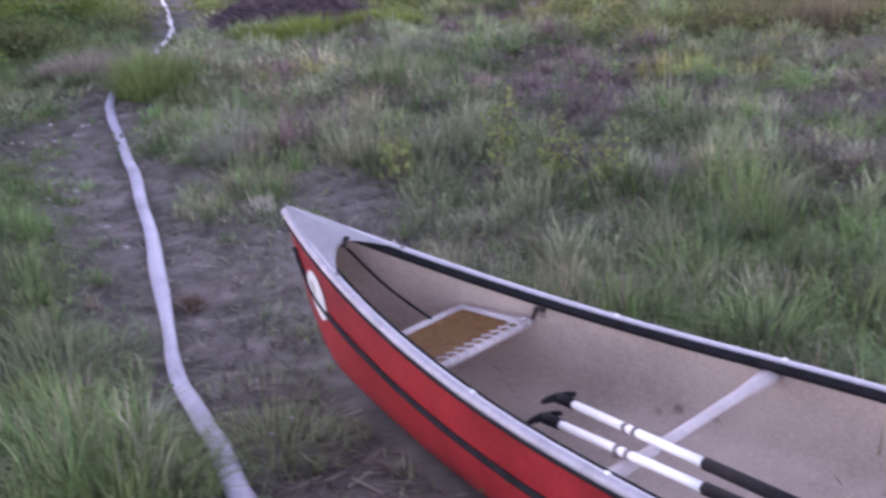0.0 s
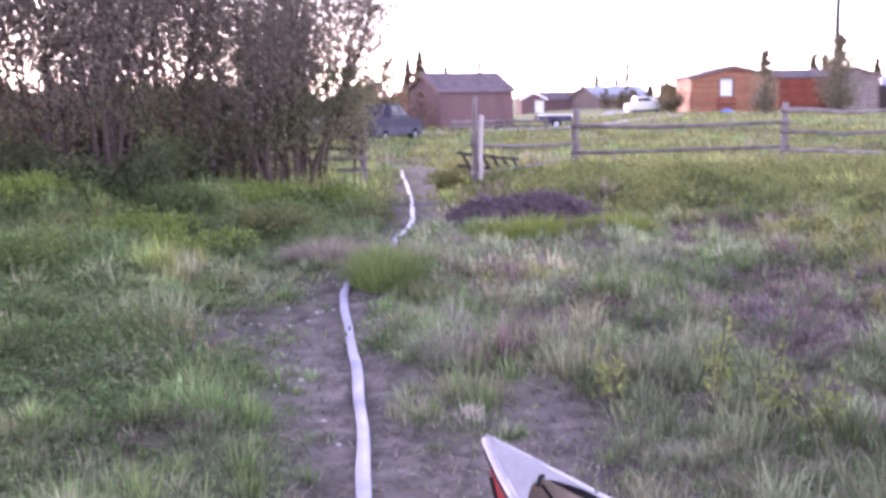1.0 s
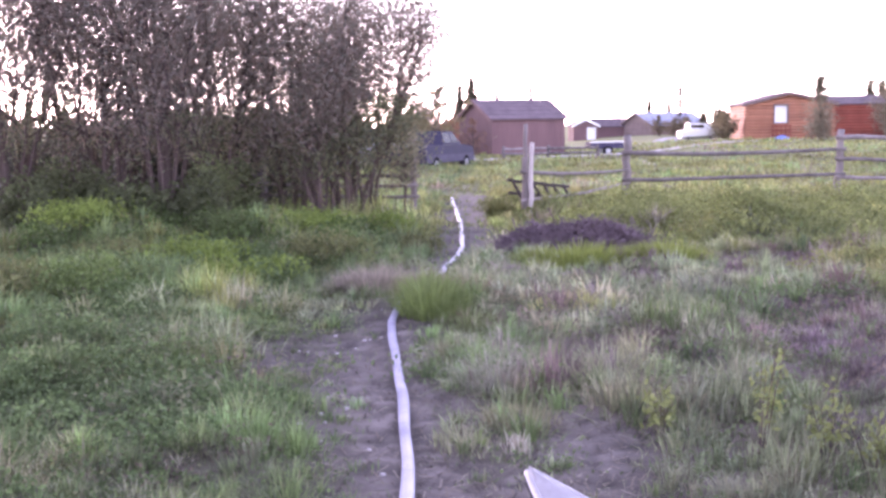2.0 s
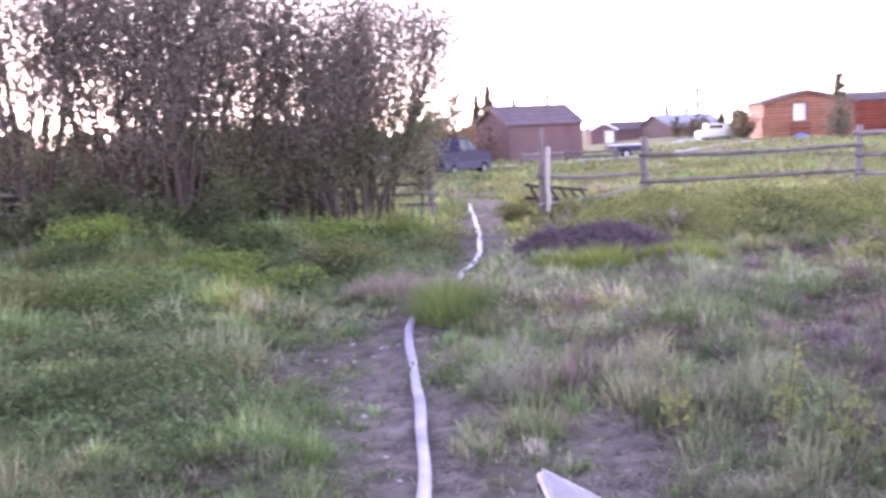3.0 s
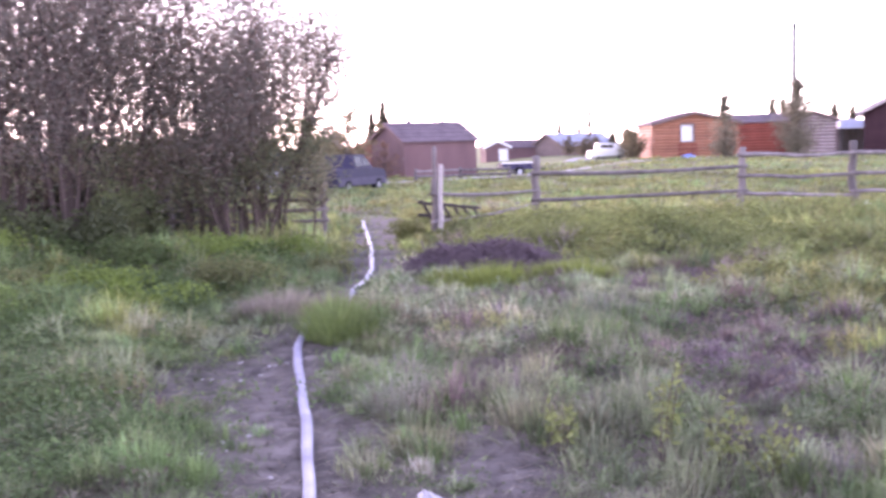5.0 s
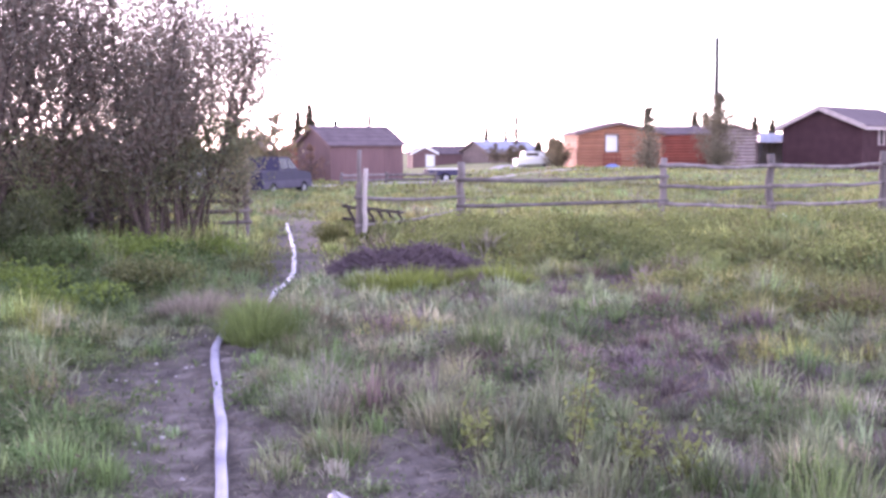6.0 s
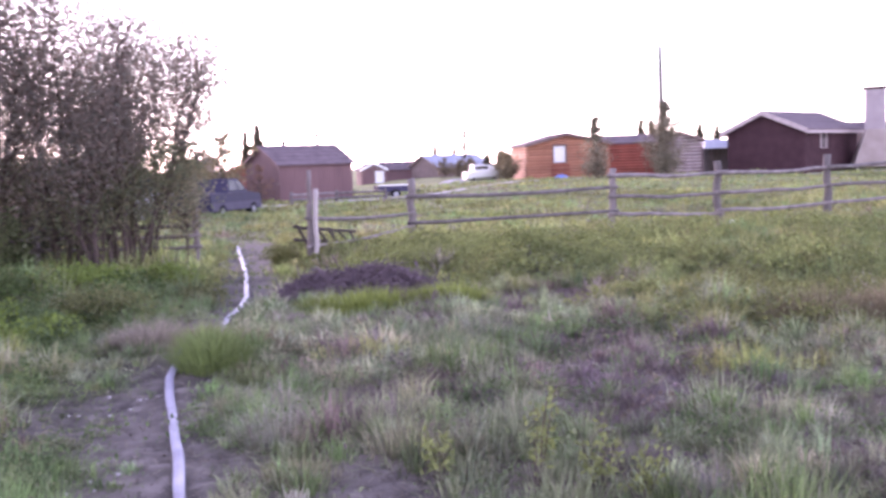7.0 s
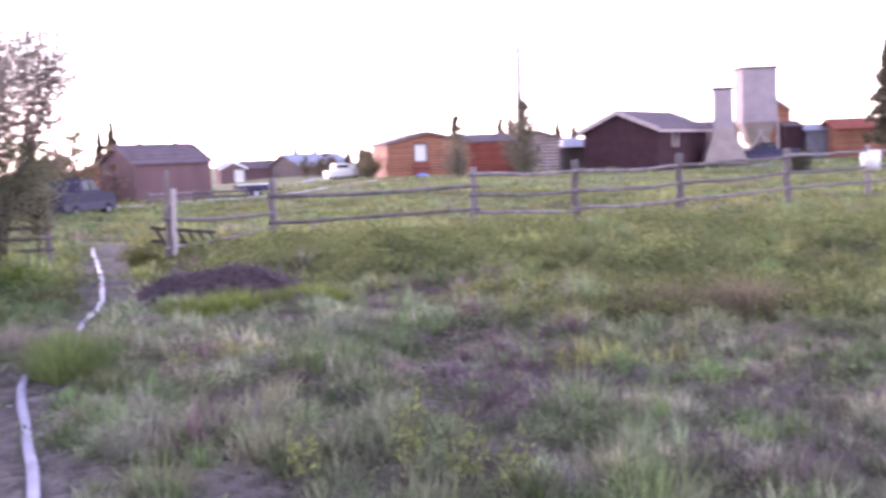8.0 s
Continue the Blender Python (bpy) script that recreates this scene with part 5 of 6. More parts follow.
# broad patches of one growth: centre, half-sizes, the colour that prevails there, its share, and its height beside the rest
BROWN = np.array((0.155, 0.118, 0.10))
PATCHES = (
    (0.62, 8.4, 0.55, 0.4, PURPLE, 0.85, 0.6), (1.83, 8.15, 0.7, 0.5, PURPLE * 1.3, 0.85, 0.6), (2.7, 8.8, 0.65, 0.6, PURPLE * 1.2, 0.9, 0.6), (1.63, 7.2, 0.5, 0.4, PURPLE * 1.3, 0.85, 0.6),
    (0.75, 7.8, 0.4, 0.3, PURPLE * 1.1, 0.8, 0.6), (2.8, 7.35, 0.7, 0.4, PURPLE * 1.1, 0.75, 0.7), (2.65, 5.4, 0.45, 0.35, PURPLE, 0.8, 0.5), (3.45, 13.3, 0.9, 0.35, BROWN, 0.85, 0.8),
    # BROWN * 0.5 paints the shade in a hollow under overhanging dry grass
    (4.95, 13.9, 0.9, 0.3, BROWN, 0.8, 0.8), (2.1, 9.9, 0.6, 0.35, PURPLE * 1.1, 0.6, 0.7), (3.4, 6.4, 0.7, 0.4, PURPLE * 1.2, 0.6, 0.7), (4.8, 9.75, 0.6, 0.2, BROWN * 0.5, 0.9, 0.4),
    (-0.12, 9.3, 0.4, 0.35, BROWN * 1.5, 0.75, 0.9), (0.2, 8.7, 0.35, 0.3, SAGE * 1.15, 0.7, 1.1), (0.35, 10.4, 0.8, 0.5, SAGE * 1.2, 0.8, 1.0), (0.5, 9.7, 0.5, 0.3, YELLOW * 1.2 + SAGE * 0.2, 0.75, 1.1),
    (0.95, 9.6, 0.7, 0.3, SAGE * 1.1, 0.7, 1.0), (0.4, 7.4, 0.4, 0.35, SAGE * 1.25, 0.75, 1.1), (0.85, 7.0, 0.45, 0.35, GREEN * 1.1 + SAGE * 0.4, 0.85, 1.1), (1.2, 6.2, 0.6, 0.5, SAGE * 0.9 + GREEN * 0.5, 0.75, 1.0), (3.7, 6.4, 0.9, 0.8, SAGE * 0.4 + PURPLE * 0.3, 0.8, 0.8), (3.0, 4.9, 0.9, 0.7, SAGE * 0.4 + PURPLE * 0.35, 0.8, 0.8),
    (3.3, 8.3, 0.5, 0.3, YELLOW * 1.25, 0.9, 1.5), (4.6, 8.6, 0.9, 0.5, SAGE * 0.4 + BROWN * 0.4, 0.75, 0.8), (3.8, 7.45, 0.4, 0.35, GREEN * 1.1, 0.85, 1.1), (3.2, 5.95, 0.35, 0.4, GREEN * 1.05, 0.85, 1.0), (0.76, 5.1, 0.3, 0.2, GREEN * 1.5, 0.7, 1.0),
    (0.9, 4.9, 0.5, 0.35, SAGE * 1.4, 0.75, 1.0), (0.9, 4.3, 0.6, 0.45, SAGE * 1.45, 0.8, 1.0), (0.7, 5.6, 0.45, 0.4, SAGE * 1.1 + GREEN * 0.3, 0.7, 1.0), (1.8, 5.7, 0.7, 0.6, SAGE * 1.0 + GREEN * 0.35, 0.75, 1.0), (2.2, 11.8, 1.0, 0.6, SAGE * 1.1, 0.6, 1.0), (2.0, 4.2, 0.6, 0.5, GREEN * 1.3, 0.7, 1.1),
    (-2.0, 9.6, 0.7, 0.35, SAGE * 1.1, 0.85, 1.15), (-2.6, 8.1, 0.55, 0.4, SAGE * 0.95, 0.8, 1.1), (-1.93, 6.1, 0.3, 0.35, SAGE * 0.9, 0.6, 1.0), (-2.12, 5.05, 0.22, 0.16, STRAW * 0.75, 0.6, 0.7), (-3.3, 6.7, 0.8, 0.6, GREEN * 0.95, 0.85, 0.9),
    (-3.5, 10.5, 0.35, 0.22, PURPLE * 0.9, 0.9, 0.4), (-4.25, 10.15, 0.35, 0.2, PURPLE * 0.9, 0.9, 0.4), (-5.8, 12.2, 0.7, 0.3, PURPLE * 0.8, 0.8, 0.5), (-1.9, 7.4, 0.25, 0.3, PURPLE, 0.6, 0.5), (-1.75, 5.4, 0.3, 0.4, BROWN * 1.2, 0.5, 0.6),
    (-3.3, 9.2, 0.8, 0.5, SAGE * 0.6 + GREEN * 0.6, 0.7, 1.1), (-3.9, 8.0, 0.8, 0.7, GREEN * 1.1, 0.7, 1.0), (-1.2, 12.9, 0.5, 0.5, SAGE * 0.9, 0.5, 0.7), (1.4, 15.6, 0.8, 0.5, YELLOW, 0.7, 0.9))


def patches(x, y, base, rng):
    tall = np.ones(len(x))
    for cx, cy, rx, ry, tone, share, up in PATCHES:
        d = np.hypot((x - cx) / rx, (y - cy) / ry) + 0.5 * N1(x, y)
        hit = rng.uniform(0, 1, len(x)) < share * (1 - step(0.6, 1.3, d))
        base = np.where(hit[:, None], tone, base)
        tall = np.where(hit, up, tall)
    return base, tall


def meadow_tint(x, y, rng):
    """Which grass grows where: lush by the willows, dry and purplish beyond the canoe, yellow-green by the fence."""
    n = len(x)
    far = step(13.5, 17.5, y + 1.0 * N2(x, y)) * np.where(x > -2, 1.0, 0.45)
    far = np.maximum(far, step(2.2, 5.2, x - 0.1 * (12 - y)) * step(8, 11, y))
    dry = step(-0.6, 0.8, x + 0.4 * N1(x, y)) * (1 - far) * np.clip(0.22 + 0.7 * N2(x, y) + 0.5 * N1(x, y), 0, 1)
    lush = step(-0.8, -2.2, x) * step(5.5, 9, y)
    k = rng.uniform(0, 1, n)
    base = np.where((k < np.where((x < -0.5) & (y < 9.5), 0.75, 0.45))[:, None], GREEN, SAGE)
    base = np.where((k > np.where(x < -0.5, 0.97, 0.87))[:, None], STRAW, base)
    green2 = np.where((k < 0.8)[:, None], GREEN * 0.98, YELLOW * 0.85)
    L = lush[:, None] * (rng.uniform(0, 1, n) < 0.85)[:, None]
    base = base * (1 - L) + green2 * L
    d = (rng.uniform(0, 1, n) < dry)[:, None]
    base = np.where(d, np.where((k < 0.55)[:, None], PURPLE, SAGE * 0.95), base)
    fy = (rng.uniform(0, 1, n) < far)[:, None]
    base = np.where(fy, np.where((k < 0.78)[:, None], YELLOW * 0.88 + SAGE * 0.13, np.where((k < 0.95)[:, None], GREEN * 1.2, STRAW * 0.6)), base)
    base, tall = patches(x, y, base, rng)
    calm = step(32, 18, y)
    near = 1.16
    vary = 1 + (rng.uniform(0.8, 1.25, n) - 1) * (0.3 + 0.7 * calm)
    return base * (vary * near * (1 + 0.3 * N1(x, y) * (0.5 + 0.5 * calm) + 0.34 * N2(x, y) + 0.1 * N4(x, y)))[:, None], tall * (1 - 0.35 * dry) * (1 - 0.32 * step(-0.9, -1.6, x) * step(10, 8.8, y))


def canoe_clear(x, y):
    """False where the canoe lies."""
    px, py = x + 0.016, y - 3.56
    s, q = px * 0.48 - py * 0.877, px * 0.877 + py * 0.48 + 0.03
    return ~((s > 0.12) & (s < 4.65) & (np.abs(q) < 0.335 * (1 - np.abs(1 - s / 2.35) ** 2).clip(0, 1) ** 0.9))


def scatter(name, y0, y1, per_m2, each, r, h, w, cover, label, seed, left=0.58, right=0.74, fine=True):
    """Domed tussocks of one growth each, with short cover between them."""
    rng = np.random.RandomState(seed)

    def places(density):
        x0, x1 = -left * y1 - 0.7, right * y1 + 0.7
        n = int(density * (x1 - x0) * (y1 - y0))
        x, y = rng.uniform(x0, x1, n), rng.uniform(y0, y1, n)
        keep = (x > -left * y - 0.7) & (x < right * y + 0.7)
        keep &= rng.uniform(0, 1, n) > bare(x, y) ** 1.6 * (0.985 - 0.22 * step(-0.3, -0.8, x - path_x(y)) * step(9, 7, y))
        return x[keep], y[keep]

    tx, ty = places(per_m2)
    tone, tall = meadow_tint(tx, ty, rng)
    m = len(tx)
    size = np.exp(rng.normal(0, 0.32, m)) * (1 + 0.4 * N1(tx, ty)) * (1 - 0.45 * bare(tx, ty))
    up = size * tall * rng.uniform(0.75, 1.2, m) * (1 - 0.4 * bare(tx, ty))
    tone = tone * rng.uniform(0.78, 1.25, (m, 1)) * (1 + rng.uniform(-0.09, 0.09, (m, 3)))
    k = np.repeat(np.arange(m), rng.poisson(each * np.clip(size, 0.5, 1.7) ** 1.6))
    n = len(k)
    a, q = rng.uniform(0, 2 * np.pi, n), np.abs(rng.normal(0, 0.48, n))
    x, y = tx[k] + np.cos(a) * q * r * size[k], ty[k] + np.sin(a) * q * r * size[k]
    hh = h * up[k] * rng.uniform(0.5, 1.15, n) * (1.08 - 0.38 * np.minimum(q, 1.6))
    lean = 0.3 + 0.75 * np.minimum(q, 1.3)
    col = tone[k] * rng.uniform(0.6, 1.45, (n, 1))
    col = np.where((rng.uniform(0, 1, n) < (0.07 if fine else 0.02) * np.where(x < -0.5, 0.4, 1.0))[:, None], STRAW * rng.uniform(0.6, 1.05, (n, 1)), col)
    cx, cy = places(cover)
    ct, ctall = meadow_tint(cx, cy, rng)
    x, y, away = np.r_[x, cx], np.r_[y, cy], np.r_[a, rng.uniform(0, 6.283, len(cx))]
    hh = np.r_[hh, h * 0.4 * ctall * rng.uniform(0.4, 1.3, len(cx))]
    lean = np.r_[lean, np.full(len(cx), 1.0)]
    col = np.r_[col, ct * rng.uniform(0.55, 1.35, (len(cx), 1))]
    hx = np.interp(y, [p[1] for p in HOSE_LINE], [p[0] for p in HOSE_LINE])
    keep = canoe_clear(x, y) & ((np.abs(x - hx) > 0.05 + 0.3 * hh * step(26, 10, y)) | (y > 25.3) | ((y > 9.6) & (y < 11.4)))
    x, y, away, hh, lean, col = x[keep], y[keep], away[keep], hh[keep], lean[keep], col[keep]
    return blades(name, x, y, np.maximum(hh, 0.02), w * rng.uniform(0.7, 1.3, len(x)), col, label, lean=lean, seed=seed + 1, away=away, arc=fine)


scatter("grass", 1.0, 5.0, 85, 40, 0.11, 0.14, 0.0055, 1500, "mixed green and dry grass round the canoe", 501, left=0.62, right=0.95)
scatter("grass", 5.0, 9.0, 60, 42, 0.13, 0.155, 0.0075, 1000, "mixed green and dry grass beside the path", 503)
scatter("grass", 9.0, 15.0, 34, 42, 0.17, 0.175, 0.0115, 560, "green and purplish dry meadow grass", 505, fine=False)
scatter("grass", 15.0, 27.0, 11, 36, 0.28, 0.19, 0.02, 150, "yellow-green meadow grass before the fence", 507, fine=False)
scatter("grass", 27.0, 48.0, 3, 22, 0.6, 0.17, 0.04, 35, "yellow-green meadow grass beyond the fence", 509, fine=False)
scatter("grass", 48.0, 78.0, 1.2, 11, 0.95, 0.14, 0.09, 10, "distant yellow-green meadow grass", 511, fine=False)


def bank_grass():
    """Thin short grass on the bank behind and beside the canoe."""
    rng = np.random.RandomState(499)
    n = 36000
    x, y = rng.uniform(-6.5, 7, n), rng.uniform(-7, 5, n)
    keep = (rng.uniform(0, 1, n) > bare(x, y)) & canoe_clear(x, y) & ((y < 1) | (x < -0.62 * y - 0.7) | (x > 0.95 * y + 0.7))
    x, y = x[keep], y[keep]
    tone, tall = meadow_tint(x, y, rng)
    blades("grass", x, y, 0.15 * tall * rng.uniform(0.4, 1.3, len(x)), np.full(len(x), 0.012), tone, "thin short grass on the bank", lean=0.9, seed=498, arc=False)


bank_grass()


def clump(name, label, cx, cy, r, h, n, tone, seed, w=0.009, lean=0.45, squash=1.0):
    rng = np.random.RandomState(seed)
    a, q = rng.uniform(0, 6.283, n), r * np.sqrt(rng.uniform(0, 1, n))
    x, y = cx + np.cos(a) * q, cy + np.sin(a) * q * squash
    hh = h * rng.uniform(0.55, 1.15, n) * (1 - 0.45 * (q / r) ** 2)
    t = np.array(tone) * rng.uniform(0.7, 1.35, (n, 1))
    return blades(name, x, y, hh, w * rng.uniform(0.7, 1.3, n), t, label, "grass", lean, seed)


clump("grass_tuft", "fresh yellow-green grass tuft beside the path", -0.86, 9.45, 0.3, 0.42, 1300, (0.19, 0.255, 0.085), 601, 0.0075, lean=0.7)
clump("grass_tuft", "fresh green grass beside the hose", -0.5, 9.0, 0.3, 0.2, 500, (0.17, 0.20, 0.09), 612, 0.0075, lean=0.8)
clump("grass_tuft", "dry greyish grass tuft beside the path", -1.5, 10.7, 0.36, 0.4, 1900, (0.30, 0.26, 0.21), 602, lean=0.9)
clump("grass_tuft", "dry straw grass beside the green tuft", -0.5, 10.2, 0.35, 0.26, 700, (0.25, 0.19, 0.13), 603, lean=0.9)
clump("grass_tuft", "pale grey-green grass tuft at the path's edge", -0.27, 6.98, 0.23, 0.27, 1300, (0.36, 0.36, 0.285), 604, 0.005, lean=0.75)
clump("grass_tuft", "yellowish dry tuft at the path's edge", -0.12, 6.1, 0.22, 0.2, 260, (0.24, 0.23, 0.13), 605, 0.006, lean=0.8)
clump("grass_tuft", "dry grass grown over the hose on a hump", -1.0, 10.0, 0.26, 0.3, 900, (0.24, 0.21, 0.14), 616, 0.0075, lean=0.8)
clump("grass_tuft", "mixed grass grown over the hose", -0.95, 10.8, 0.3, 0.26, 800, (0.22, 0.21, 0.13), 617, 0.0075, lean=0.8)
clump("grass_tuft", "tall bright green grass before the brush heap", 0.5, 13.0, 0.75, 0.36, 1500, (0.235, 0.285, 0.07), 606, 0.012, squash=0.5)
clump("grass_tuft", "tall bright green grass beside the brush heap", 1.5, 12.8, 0.5, 0.32, 900, (0.235, 0.285, 0.07), 607, 0.012, squash=0.5)
clump("grass_tuft", "dark dry grass tuft in the meadow", 4.75, 10.35, 0.6, 0.5, 1000, (0.165, 0.145, 0.085), 609, 0.011, squash=0.6)
clump("grass_tuft", "dark dry grass tuft in the meadow", 5.5, 10.3, 0.6, 0.46, 900, (0.22, 0.18, 0.11), 610, 0.011, squash=0.6)
clump("grass_tuft", "broad green grass tuft beside the hose", -0.56, 2.72, 0.24, 0.24, 900, (0.19, 0.25, 0.10), 613, 0.005, lean=0.8)
clump("grass_tuft", "green grass tuft beside the hose", -0.85, 3.75, 0.3, 0.18, 600, (0.19, 0.235, 0.125), 614, 0.005, lean=0.8)
clump("grass_tuft", "small dead brown tuft beside the hose", -0.44, 4.25, 0.07, 0.09, 140, (0.12, 0.075, 0.045), 640, 0.005, lean=1.0)
clump("grass_tuft", "dry green tuft between hose and canoe", -0.17, 2.95, 0.2, 0.15, 450, (0.21, 0.24, 0.13), 615, 0.005, lean=0.9)
clump("grass_tuft", "short dry green grass between hose and canoe", -0.2, 3.3, 0.22, 0.1, 300, (0.21, 0.22, 0.14), 618, 0.005, lean=0.9)
for k, (x, y, r) in enumerate(((1.05, 3.55, 0.24), (1.38, 3.2, 0.22), (1.75, 3.3, 0.3), (1.6, 2.7, 0.25), (2.1, 3.0, 0.3), (1.5, 3.9, 0.3), (2.2, 3.9, 0.35))):
    clump("grass_tuft", "lush green grass beside the canoe", x, y, r, 0.24, 420, (0.195 + 0.015 * (k % 3), 0.30, 0.105 + 0.02 * (k % 2)), 620 + k, 0.006, lean=0.8)
clump("grass_tuft", "green tuft by the gate posts", -0.55, 20.3, 0.22, 0.45, 300, (0.11, 0.12, 0.04), 611, 0.02)


def weed(x, y, h, seed, label):
    rng = np.random.RandomState(seed)
    t = thing("weed", label, "plant", "yellow-green weeds", at=Matrix.Translation((x, y, zground(x, y))))
    cs = []
    for k in range(6):
        bm = bmesh.new()
        a, r = rng.uniform(0, 6.28), rng.uniform(0.03, 0.17)
        hh = h * rng.uniform(0.6, 1.0)
        p = [Vector((0.02 * math.cos(a), 0.02 * math.sin(a), -0.02)), Vector((math.cos(a) * r * 0.6, math.sin(a) * r * 0.6, hh * 0.6)), Vector((math.cos(a) * r, math.sin(a) * r, hh))]
        tube(bm, p, [0.004, 0.003, 0.0015], 5)
        part("stem", bm, BARK, t)
        for e in range(20):
            u = rng.uniform(0.3, 1.0) ** 0.8
            cs.append(p[0].lerp(p[2], u))
    C = np.array(cs) + rng.normal(size=(len(cs), 3)) * 0.025
    leaf_mesh("leaves", C, 0.05, 0.022, np.array([0.23, 0.265, 0.095]) * rng.uniform(0.7, 1.3, (len(C), 1)), t, rng, 0.0)


weed(1.06, 5.6, 0.6, 701, "tall yellow-green weed standing in the dry grass")
weed(1.38, 5.55, 0.40, 702, "yellow-green weed standing in the dry grass")
weed(1.5, 5.2, 0.36, 703, "yellow-green weed among dry grass")
weed(0.62, 5.9, 0.32, 704, "yellow-green weed among dry grass")


def undergrowth(x0, x1, y0, y1, n, h, tone, seed, label, size=(0.09, 0.05)):
    rng = np.random.RandomState(seed)
    m = 70
    cx, cy, ch = rng.uniform(x0, x1, m), rng.uniform(y0, y1, m), h * rng.uniform(0.4, 1.1, m)
    k = rng.randint(0, m, n)
    u = rng.normal(size=(n, 3))
    u /= np.linalg.norm(u, axis=1)[:, None]
    u *= rng.uniform(0.5, 1, (n, 1)) ** 0.5
    x, y = cx[k] + u[:, 0] * 0.35, cy[k] + u[:, 1] * 0.35
    z = height(x, y) + np.abs(u[:, 2]) * ch[k]
    ob = leaf_mesh("undergrowth", np.c_[x, y, z], size[0], size[1], np.array(tone) * rng.uniform(0.7, 1.35, (n, 1)) * (0.8 + 0.4 * rng.uniform(0, 1, m)[k])[:, None], None, rng, 0.0)
    tagged(ob, label, "undergrowth", kind="stuff")


undergrowth(-12, -4.4, 16.7, 18.6, 22000, 1.0, (0.10, 0.122, 0.058), 801, "dark leafy undergrowth below the willows")
undergrowth(-7.2, -4.9, 17.0, 18.4, 5000, 0.8, (0.10, 0.122, 0.058), 805, "dark leafy undergrowth between the willow stems")
undergrowth(-6.0, -2.4, 10.6, 14.0, 7000, 0.3, (0.10, 0.15, 0.055), 802, "low bright green leafy plants beside the path", (0.06, 0.035))
def herbs(y0, y1, n, size, h, seed, label):
    """Small broad leaves of meadow herbs, in loose cushions."""
    rng = np.random.RandomState(seed)
    m = n // 26
    cx, cy = rng.uniform(-0.55 * y1 - 0.8, 0.7 * y1 + 0.8, m), rng.uniform(y0, y1, m)
    keep = (cx > -0.55 * cy - 0.8) & (cx < 0.7 * cy + 0.8) & (rng.uniform(0, 1, m) > bare(cx, cy) * 0.98) & (rng.uniform(0, 1, m) < 0.5 + 0.5 * N1(cx, cy) - 0.4 * N2(cx, cy))
    cx, cy = cx[keep], cy[keep]
    tone, tall = meadow_tint(cx, cy, rng)
    tone = np.where((tall < 0.75)[:, None], tone, tone * 0.4 + np.array([0.10, 0.16, 0.06]) * 0.6)
    tone = np.minimum(tone, np.array([0.19, 0.21, 0.12]))
    k = rng.randint(0, len(cx), n)
    u = rng.normal(size=(n, 3)) * np.array([1, 1, 0.6])
    r = (0.05 + 0.012 * cy[k])[:, None] * 0.9
    p = np.c_[cx[k], cy[k]] + u[:, :2] * r
    z = height(p[:, 0], p[:, 1]) + h * np.abs(u[:, 2]) * rng.uniform(0.4, 1.2, n)
    clear = canoe_clear(p[:, 0], p[:, 1])
    ob = leaf_mesh("herbs", np.c_[p, z][clear], size, size * 0.55, (tone[k] * rng.uniform(0.75, 1.3, (n, 1)))[clear], None, rng, -0.2)
    tagged(ob, label, "plants", kind="stuff")


def cushions(x0, x1, y0, y1, m, n, size, seed, tone, label, up=0.3):
    """Rounded knee-high cushions of leafy growth with hollows between them."""
    rng = np.random.RandomState(seed)
    cx, cy = rng.uniform(x0, x1, m), rng.uniform(y0, y1, m)
    keep = (bare(cx, cy) < 0.05) & (np.abs(cx - path_x(cy)) > 1.0) & (np.hypot((cx - 0.6) / 1.5, (cy - 14.2) / 0.9) > 1)
    cx, cy = cx[keep], cy[keep]
    r, top = rng.uniform(0.25, 0.7, len(cx)), up * rng.uniform(0.5, 1.2, len(cx))
    k = rng.choice(len(cx), n, p=r ** 2 / np.sum(r ** 2))
    u = rng.normal(size=(n, 3))
    u /= np.linalg.norm(u, axis=1)[:, None]
    u *= rng.uniform(0.75, 1.1, (n, 1))
    x, y = cx[k] + u[:, 0] * r[k] * 1.3, cy[k] + u[:, 1] * r[k]
    z = height(x, y) + np.abs(u[:, 2]) * top[k]
    shade = rng.uniform(0.7, 1.25, len(cx))[k] * rng.uniform(0.8, 1.2, n)
    ob = leaf_mesh("leafy_growth", np.c_[x, y, z], size, size * 0.55, np.array(tone) * shade[:, None], None, rng, -0.5)
    tagged(ob, label, "plants", kind="stuff")


def leafy_plant(x, y, r, h, n, tone, seed, label, size=0.05):
    """One low dome of broad leaves on short stalks."""
    rng = np.random.RandomState(seed)
    t = thing("leafy_plant", label, "plant", "low leafy plants", at=Matrix.Translation((x, y, zground(x, y) - 0.02)))
    tips = []
    for k in range(14):
        bm = bmesh.new()
        a, q = rng.uniform(0, 6.283), r * math.sqrt(rng.uniform(0, 1)) * 0.85
        tip = Vector((math.cos(a) * q, math.sin(a) * q, h * (1 - 0.5 * (q / r) ** 2) * rng.uniform(0.7, 1.1)))
        tube(bm, [(tip.x * 0.5, tip.y * 0.5, 0), (tip.x * 0.9, tip.y * 0.9, tip.z * 0.6), tip], [0.005, 0.004, 0.002], 4, cap=False)
        part("stalk", bm, BARK, t)
        tips.append(tip)
    k = rng.randint(0, len(tips), n)
    c = np.array(tips)[k] + rng.normal(size=(n, 3)) * np.array([r * 0.28, r * 0.28, h * 0.2])
    c[:, 2] = np.abs(c[:, 2])
    leaf_mesh("leaves", c, size, size * 0.6, np.array(tone) * rng.uniform(0.75, 1.25, (n, 1)) * rng.uniform(0.85, 1.2, len(tips))[k][:, None], t, rng, -0.3)


